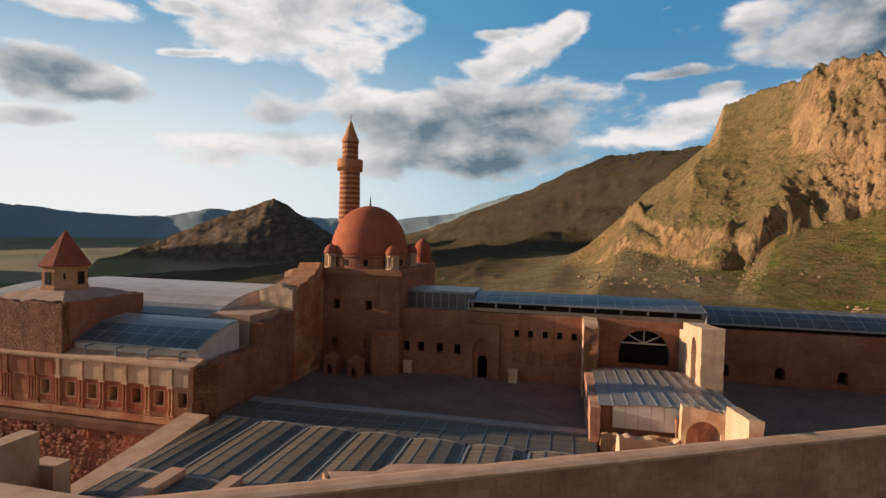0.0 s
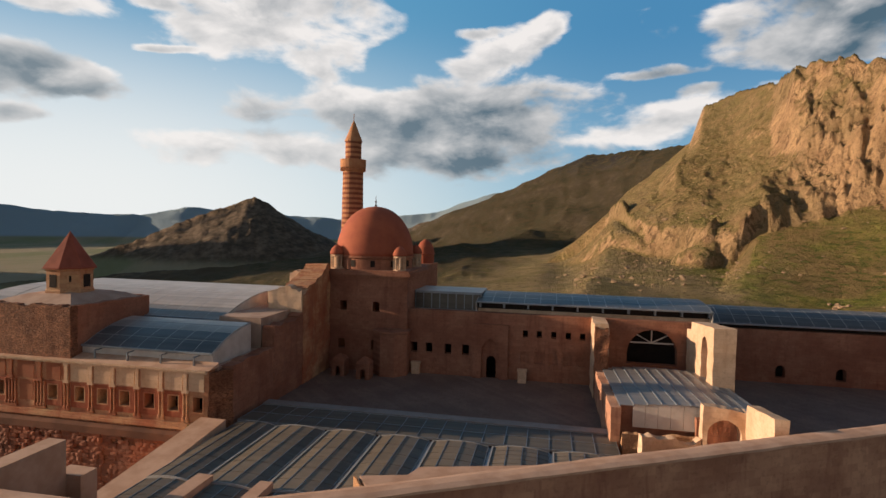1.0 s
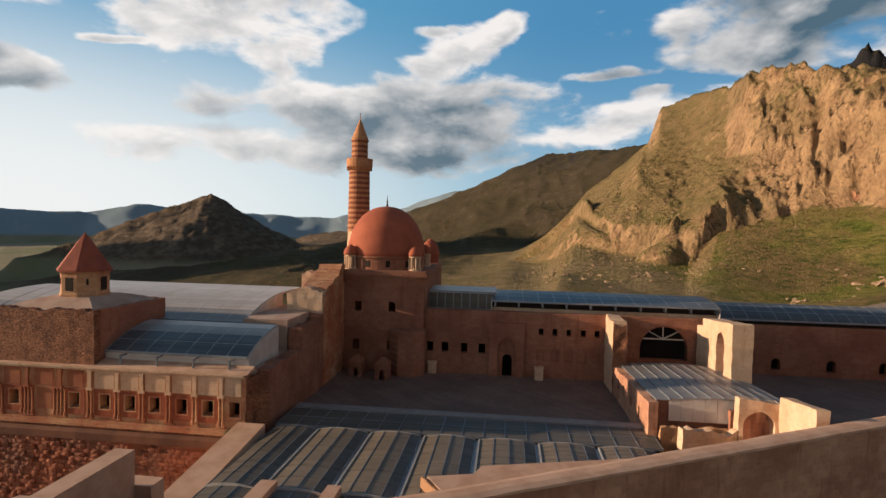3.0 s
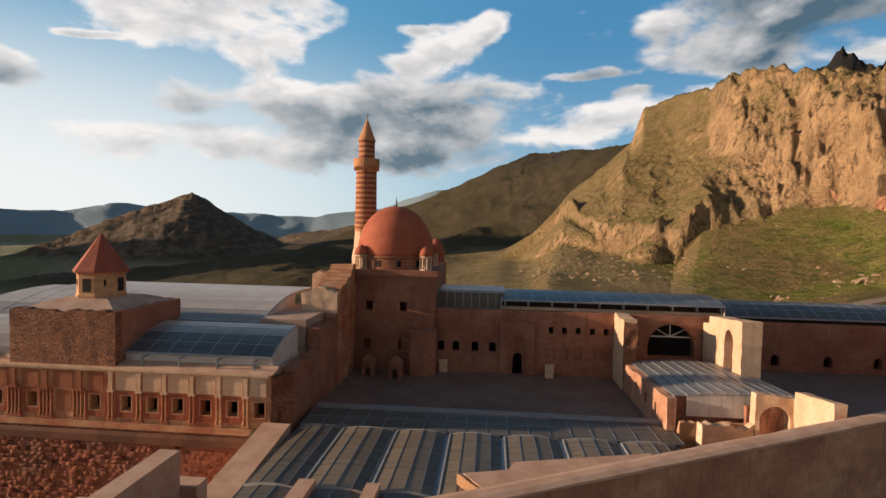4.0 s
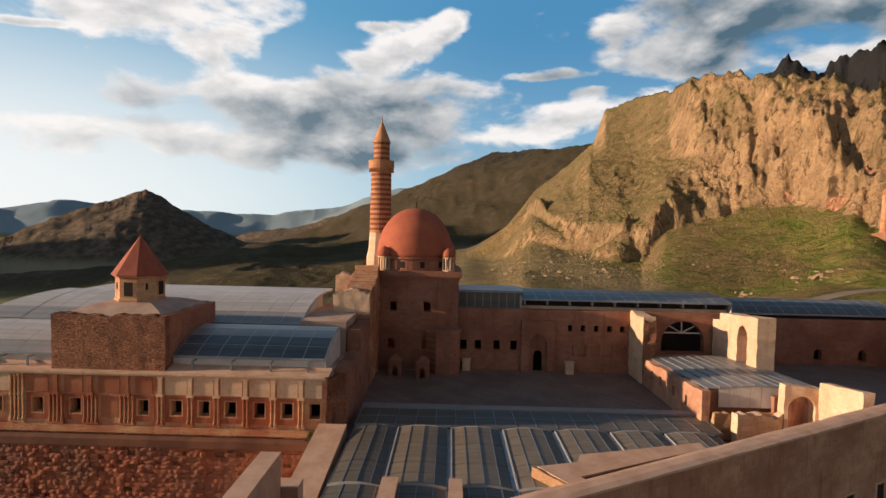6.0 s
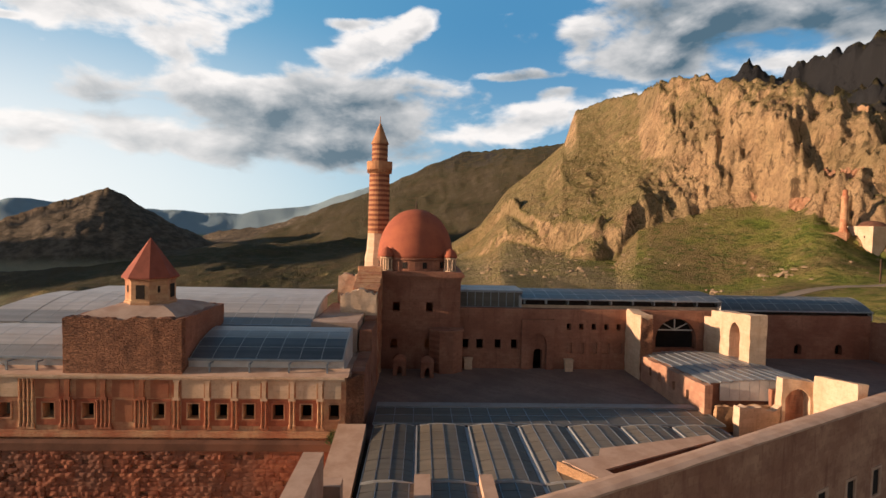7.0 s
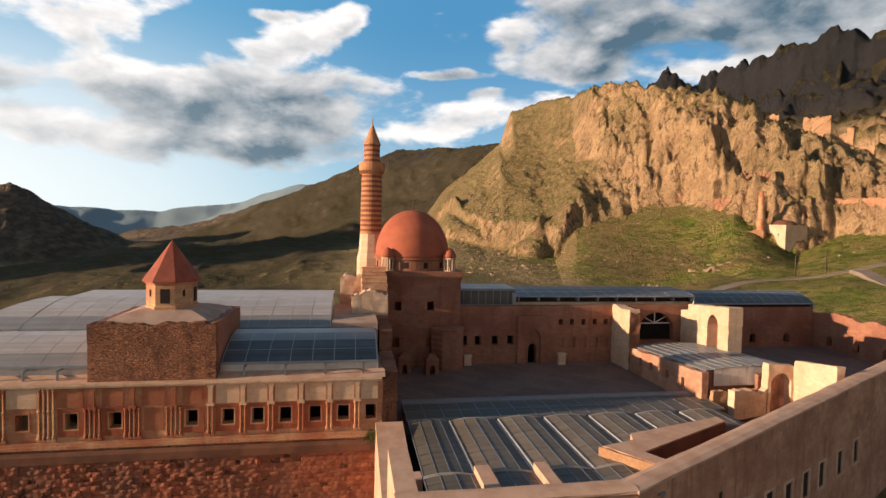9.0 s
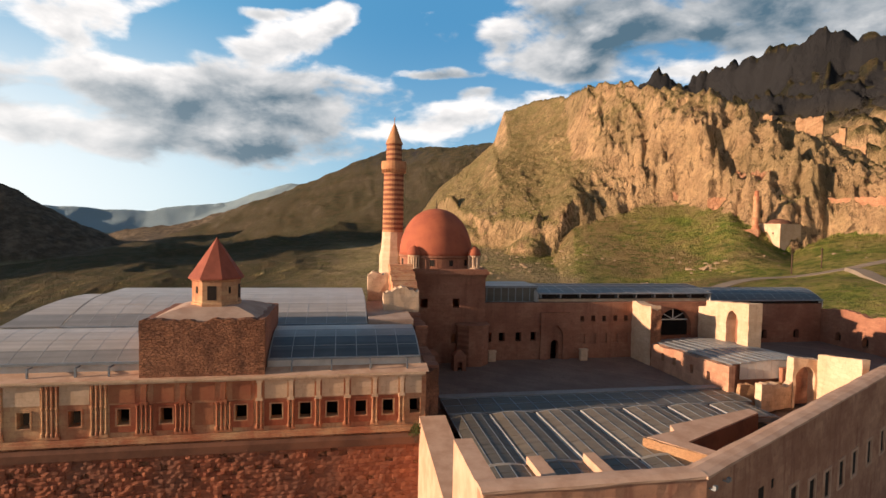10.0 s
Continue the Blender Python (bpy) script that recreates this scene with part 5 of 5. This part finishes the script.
# ---- things in the court ----
def kiosk(x, y):
    k = tagged(new("stone_kiosk"), "small weathered stone kiosk with an arched opening", "kiosk", "court kiosks")
    wall("wall", (x - 0.8, y), (x + 0.8, y), 0.3, -0.5, 1.3, M_STONE, k, openings=[(0.5, 1.1, -0.5, 0.7, "arch")], cell=0.15, jitter=0.02, seed=41)
    part("wall", boxed(x - 0.8, x - 0.5, y + 0.3, y + 1.6, -0.5, 1.3), M_STONE, k)
    part("wall", boxed(x + 0.5, x + 0.8, y + 0.3, y + 1.6, -0.5, 1.3), M_STONE, k)
    part("back", boxed(x - 0.5, x + 0.5, y + 1.3, y + 1.6, -0.5, 1.3), M_STONE, k)
    bm = bmesh.new()
    lathe(bm, [(1.2, 1.3), (1.15, 1.42), (0.75, 1.75), (0.3, 2.0), (0.0, 2.1)], (x, y + 0.8), 4, math.pi / 4)
    part("roof", bm, M_STONE, k)


kiosk(-27.8, 60.9)
kiosk(-24.4, 60.1)
apse = tagged(new("corner_bay"), "plain half-octagonal stone bay against the mosque wall", "bay")
bm = bmesh.new()
lathe(bm, [(2.3, -0.6), (2.3, 4.6), (2.45, 4.7), (2.45, 4.95), (0.0, 5.1)], (-22.0, 64.1), 8, math.pi / 8)
part("wall", bm, M_STONE, apse)
for bx, by, bh in ((-19.0, 64.2, 1.0), (-5.9, 63.6, 1.1)):
    bm = boxed(bx - 0.5, bx + 0.5, by, by + 0.6, -0.5, bh - 0.2)
    box(bm, bx - 0.58, bx + 0.58, by - 0.08, by + 0.68, bh - 0.2, bh)
    tagged(part("stone_block", bm, M_PALE), "pale upright stone block by the court wall", "stone block", "court blocks")


# ---- hillside: old mosque, castle ruins, road, boulders ----
def ground_at(x, y):
    return float(height(np.array([float(x)]), np.array([float(y)]))[0])


old = tagged(new("old_mosque"), "small square stone mosque with a low dome on the hillside", "mosque")
m_house = Matrix.Translation((194.5, 251.0, 3.0)) @ Matrix.Rotation(radians(9), 4, "Z")
# its windows are plates coloured like the shade of openings
for nm, bm, mat in (("wall", boxed(0, 15.5, 0, 15.5, -4, 18.6), M_PALE), ("cornice", boxed(-0.3, 15.8, -0.3, 15.8, 18.62, 19.4), M_PALE),
                    ("cornice", boxed(-0.15, 15.65, -0.15, 15.65, 16.2, 16.7), M_PALE),
                    ("window", boxed(-0.06, 0.1, 8.6, 9.8, 13.6, 14.8), M_SHADE), ("window", boxed(-0.06, 0.1, 8.6, 9.8, 10.6, 11.8), M_SHADE),
                    ("window", boxed(-0.06, 0.1, 4.0, 4.6, 13.6, 14.8), M_SHADE),
                    ("dome", lathe(bmesh.new(), [(6.6, 19.3), (6.2, 20.1), (4.6, 21.4), (2.4, 22.1), (0, 22.4)], (8.2, 8.0), 24), M_PLINTH),
                    ("annexe", boxed(15.52, 30, 2.0, 13.0, -5, 15.5), M_RUINS)):
    bm.transform(m_house)
    part(nm, bm, mat, old)
om = tagged(new("old_minaret"), "plain broken pale stone minaret beside the old mosque", "minaret")
bm = bmesh.new()
lathe(bm, [(2.3, 6), (2.3, 19), (1.6, 21), (1.45, 36), (1.75, 36.4), (1.75, 37.4), (1.2, 37.5), (1.1, 40.5), (0, 41)], (188.3, 262.0), 12)
part("shaft", bm, M_OCHRE, om)


def ruin_wall(name, label, a, b, thick, high, material, group="", parent=None, **more):
    gz = min(ground_at(*a), ground_at(*b), ground_at((a[0] + b[0]) / 2, (a[1] + b[1]) / 2))
    ob = wall(name, a, b, thick, gz - 8, gz + high, material, parent, **more)
    return ob if parent else tagged(ob, label, "ruin", group)


ruin_wall("yard_wall", "low broken stone yard wall on the hillside", (176, 268), (187, 258), 1.5, 5.0, M_RUINS, cell=1.0, ragged=1.0, seed=51)
castle = tagged(new("castle_ruin"), "ruined castle walls and towers along the rocky crest", "ruin")
for a_, b_, h, th in (((256, 310), (266, 299), 18, 6), ((266, 299), (272, 293), 8, 4), ((272, 293), (274, 290), 13, 4), ((274, 290), (280, 281), 10, 4), ((238, 322), (243, 316), 5, 4)):
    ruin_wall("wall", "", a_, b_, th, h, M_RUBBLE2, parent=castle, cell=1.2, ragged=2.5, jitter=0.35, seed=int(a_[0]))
for a_, b_, h in (((205, 302), (219, 293), 8), ((180, 336), (192, 327), 6), ((187, 302), (200, 291), 7), ((206, 288), (214, 282), 9)):
    ruin_wall("ruined_wall", "reddish ruined wall stub on the green slope", a_, b_, 4, h, M_RUINS, "slope ruins", cell=1.0, ragged=3.0, jitter=0.5, seed=int(a_[0] + a_[1]))
lower = tagged(new("castle_wall"), "reddish lower castle wall below the crag", "ruin")
wall("wall", (234, 264), (244, 234), 2.5, 12, 38.5, M_RUINS, lower, cell=1.5, ragged=1.2, jitter=0.2, seed=55)
wall("wall", (244, 234), (262, 206), 2.5, 8, 36, M_RUINS, lower, cell=1.5, ragged=1.2, jitter=0.2, seed=56)
part("round_tower", lathe(bmesh.new(), [(3.2, 26), (2.9, 44), (2.7, 56), (2.0, 56.4), (0, 56.2)], (236, 276.5), 14), M_RUBBLE2, lower)


def road_strip(points, width):
    pts = []
    for (ax, ay), (bx, by) in zip(points, points[1:]):
        k = max(2, int(math.hypot(bx - ax, by - ay) / 4))
        pts += [(ax + (bx - ax) * i / k, ay + (by - ay) * i / k) for i in range(k)]
    for _ in range(6):
        pts = [pts[0]] + [((a[0] + 2 * b[0] + c_[0]) / 4, (a[1] + 2 * b[1] + c_[1]) / 4) for a, b, c_ in zip(pts, pts[1:], pts[2:])] + [pts[-1]]
    verts, faces = [], []
    for i, p in enumerate(pts):
        a, b = pts[max(0, i - 1)], pts[min(len(pts) - 1, i + 1)]
        l = math.hypot(b[0] - a[0], b[1] - a[1])
        nx, ny = -(b[1] - a[1]) / l, (b[0] - a[0]) / l
        gz = max(ground_at(p[0] + nx * s, p[1] + ny * s) for s in (-width / 2, 0, width / 2)) + 0.15
        for s, dz in ((-width / 2 - 1, -2.5), (-width / 2, 0), (width / 2, 0), (width / 2 + 1, -2.5)):
            verts.append((p[0] + nx * s, p[1] + ny * s, gz + dz))
        if i:
            k = 4 * i
            faces += [(k - 4 + q, k - 3 + q, k + 1 + q, k + q) for q in range(3)]
    me = bpy.data.meshes.new("road")
    me.from_pydata(verts, [], faces)
    return me


tagged(part("road", road_strip([(92, 176), (112, 186), (130, 193), (147, 191), (156, 187), (168, 182), (186, 183), (230, 190)], 5.0), M_ROAD), "pale dusty hillside road", "road", kind="structure")
tagged(part("side_road", road_strip([(165, 180), (161, 171), (154, 161), (146, 149), (128, 122)], 5.5), M_ROAD), "pale dusty road bend", "road", kind="structure")


def boulder_mesh(seed):
    bm = bmesh.new()
    bmesh.ops.create_icosphere(bm, subdivisions=2, radius=1.0)
    for v in bm.verts:
        v.co *= 0.75 + 0.55 * noise.noise(v.co * 1.3 + Vector((seed * 5.1, 0, 0)))
        v.co.z *= 0.8
    me = bpy.data.meshes.new("boulder")
    bm.to_mesh(me)
    bm.free()
    me.materials.append(M_ROCK)
    return me


rng = random.Random(5)
ROCKS = [boulder_mesh(i) for i in range(5)]
for i in range(270):                                   # loose boulders on the meadow
    if i < 12:
        x, y, s = 106 + rng.gauss(0, 2), 231 + rng.gauss(0, 2), rng.uniform(0.5, 1.4)
    elif i < 24:
        x, y, s = 140 + rng.gauss(0, 4.5), 238 + rng.gauss(0, 2.5), rng.uniform(0.8, 2.2)
    elif i < 150:
        x, y, s = rng.uniform(0, 230), rng.uniform(170, 520), rng.uniform(0.4, 1.2)
    else:                                              # fallen rocks below the spur
        x, y, s = rng.uniform(8, 100), rng.uniform(270, 400), rng.uniform(0.6, 1.0) + 1.3 * rng.random() ** 4
    ob = new("boulder", ROCKS[i % 5])
    ob.matrix_basis = Matrix.Translation((x, y, ground_at(x, y) + 0.2 * s)) @ Matrix.Rotation(rng.uniform(0, 6.3), 4, "Z") @ Matrix.Diagonal((s * 1.2, s, s * 0.8, 1))
    tagged(ob, "pale weathered boulder on the grassy slope", "boulder", "hillside boulders")

# telegraph poles by the road
for x, y in ((153, 198), (166, 196)):
    z = ground_at(x, y)
    bm = boxed(x - 0.2, x + 0.2, y - 0.2, y + 0.2, z - 1, z + 9)
    box(bm, x - 1.2, x + 1.2, y - 0.1, y + 0.1, z + 8, z + 8.25)
    tagged(part("utility_pole", bm, M_WOOD), "plain wooden utility pole by the road", "pole", "roadside poles")

# ---- stones of the retaining wall ----
def stone_mesh(seed):
    r_ = random.Random(seed)
    bm = bmesh.new()
    box(bm, -0.5, 0.5, -0.5, 0.5, -0.5, 0.5)
    bmesh.ops.subdivide_edges(bm, edges=bm.edges[:], cuts=1, use_grid_fill=True)
    for v in bm.verts:
        l = max(abs(v.co.x), abs(v.co.z))
        v.co = v.co.normalized() * 0.30 + v.co * 0.58
        v.co += Vector((r_.uniform(-1, 1), r_.uniform(-1, 1), r_.uniform(-1, 1))) * 0.05
    me = bpy.data.meshes.new("stone")
    bm.to_mesh(me)
    bm.free()
    me.materials.append(M_BLOCK)
    return me


STONES = [stone_mesh(i) for i in range(8)]
rng = random.Random(9)
spots = []
z = -8.6
while z < -1.5:
    h = rng.uniform(0.34, 0.48)
    x = -78.0 + rng.uniform(0, 0.5)
    while x < -31.4:
        w = rng.uniform(0.4, 0.85)
        if rng.random() < 0.93:
            spots.append((x + w / 2, z + h / 2, w, h))
        x += w
    z += h
near_spots = [s for s in spots if -57 < s[0] < -33 and -6.4 < s[1]]
rng.shuffle(near_spots)
picked = set(near_spots[:300])
rest_v, rest_f = [], []
for s in spots:
    x, z, w, h = s
    proud = rng.uniform(0.10, 0.24) * (0.5 if x > -42 else 1.0)
    m4 = Matrix.Translation((x, WY - 0.28, z)) @ Matrix.Rotation(rng.uniform(-0.1, 0.1), 4, "Y") @ Matrix.Diagonal((w * 1.02, proud * 2.4, h * 1.02, 1))
    src = STONES[rng.randrange(8)]
    if s in picked:
        ob = new("stone", src)
        ob.parent, ob.matrix_basis = retaining, m4
    else:
        k = len(rest_v)
        rest_v += [tuple(m4 @ v.co) for v in src.vertices]
        rest_f += [tuple(i + k for i in p.vertices) for p in src.polygons]
me = bpy.data.meshes.new("stonework")
me.from_pydata(rest_v, [], rest_f)
tagged(part("stonework", me, M_BLOCK, retaining), kind="stuff")


# ---- a bush in the corner under the wing ----
rng = random.Random(21)
verts, faces = [], []
for i in range(420):
    a, r_, h = rng.uniform(0, 6.3), rng.random() ** 0.6, rng.random()
    p = Vector((-32.6 + 0.75 * r_ * math.cos(a) * (1.1 - 0.6 * h), 40.3 + 0.35 * r_ * math.sin(a), -0.7 + 1.0 * h + 0.2 * rng.random()))
    u = Vector((rng.uniform(-1, 1), rng.uniform(-1, 1), rng.uniform(-1, 1))).normalized() * rng.uniform(0.05, 0.11)
    w = u.cross(Vector((rng.uniform(-1, 1), rng.uniform(-1, 1), rng.uniform(-1, 1)))).normalized() * 0.05
    k = len(verts)
    verts += [tuple(p - u), tuple(p + w), tuple(p + u), tuple(p - w)]
    faces.append((k, k + 1, k + 2, k + 3))
me = bpy.data.meshes.new("leaves")
me.from_pydata(verts, [], faces)
bush = tagged(new("shrub"), "small green shrub growing from the wall ledge", "shrub")
part("leaves", me, M_LEAF, bush)
bm = bmesh.new()
for i in range(6):
    a = i * 1.05
    t4 = lathe(bmesh.new(), [(0.03, -1.3), (0.02, -0.6), (0.01, 0.1)], (-32.6 + 0.12 * math.cos(a), 40.35 + 0.08 * math.sin(a)), 5)
    tmp = bpy.data.meshes.new("tmp")
    t4.to_mesh(tmp)
    bm.from_mesh(tmp)
    t4.free()
    bpy.data.meshes.remove(tmp)
part("stems", bm, M_WOOD, bush)
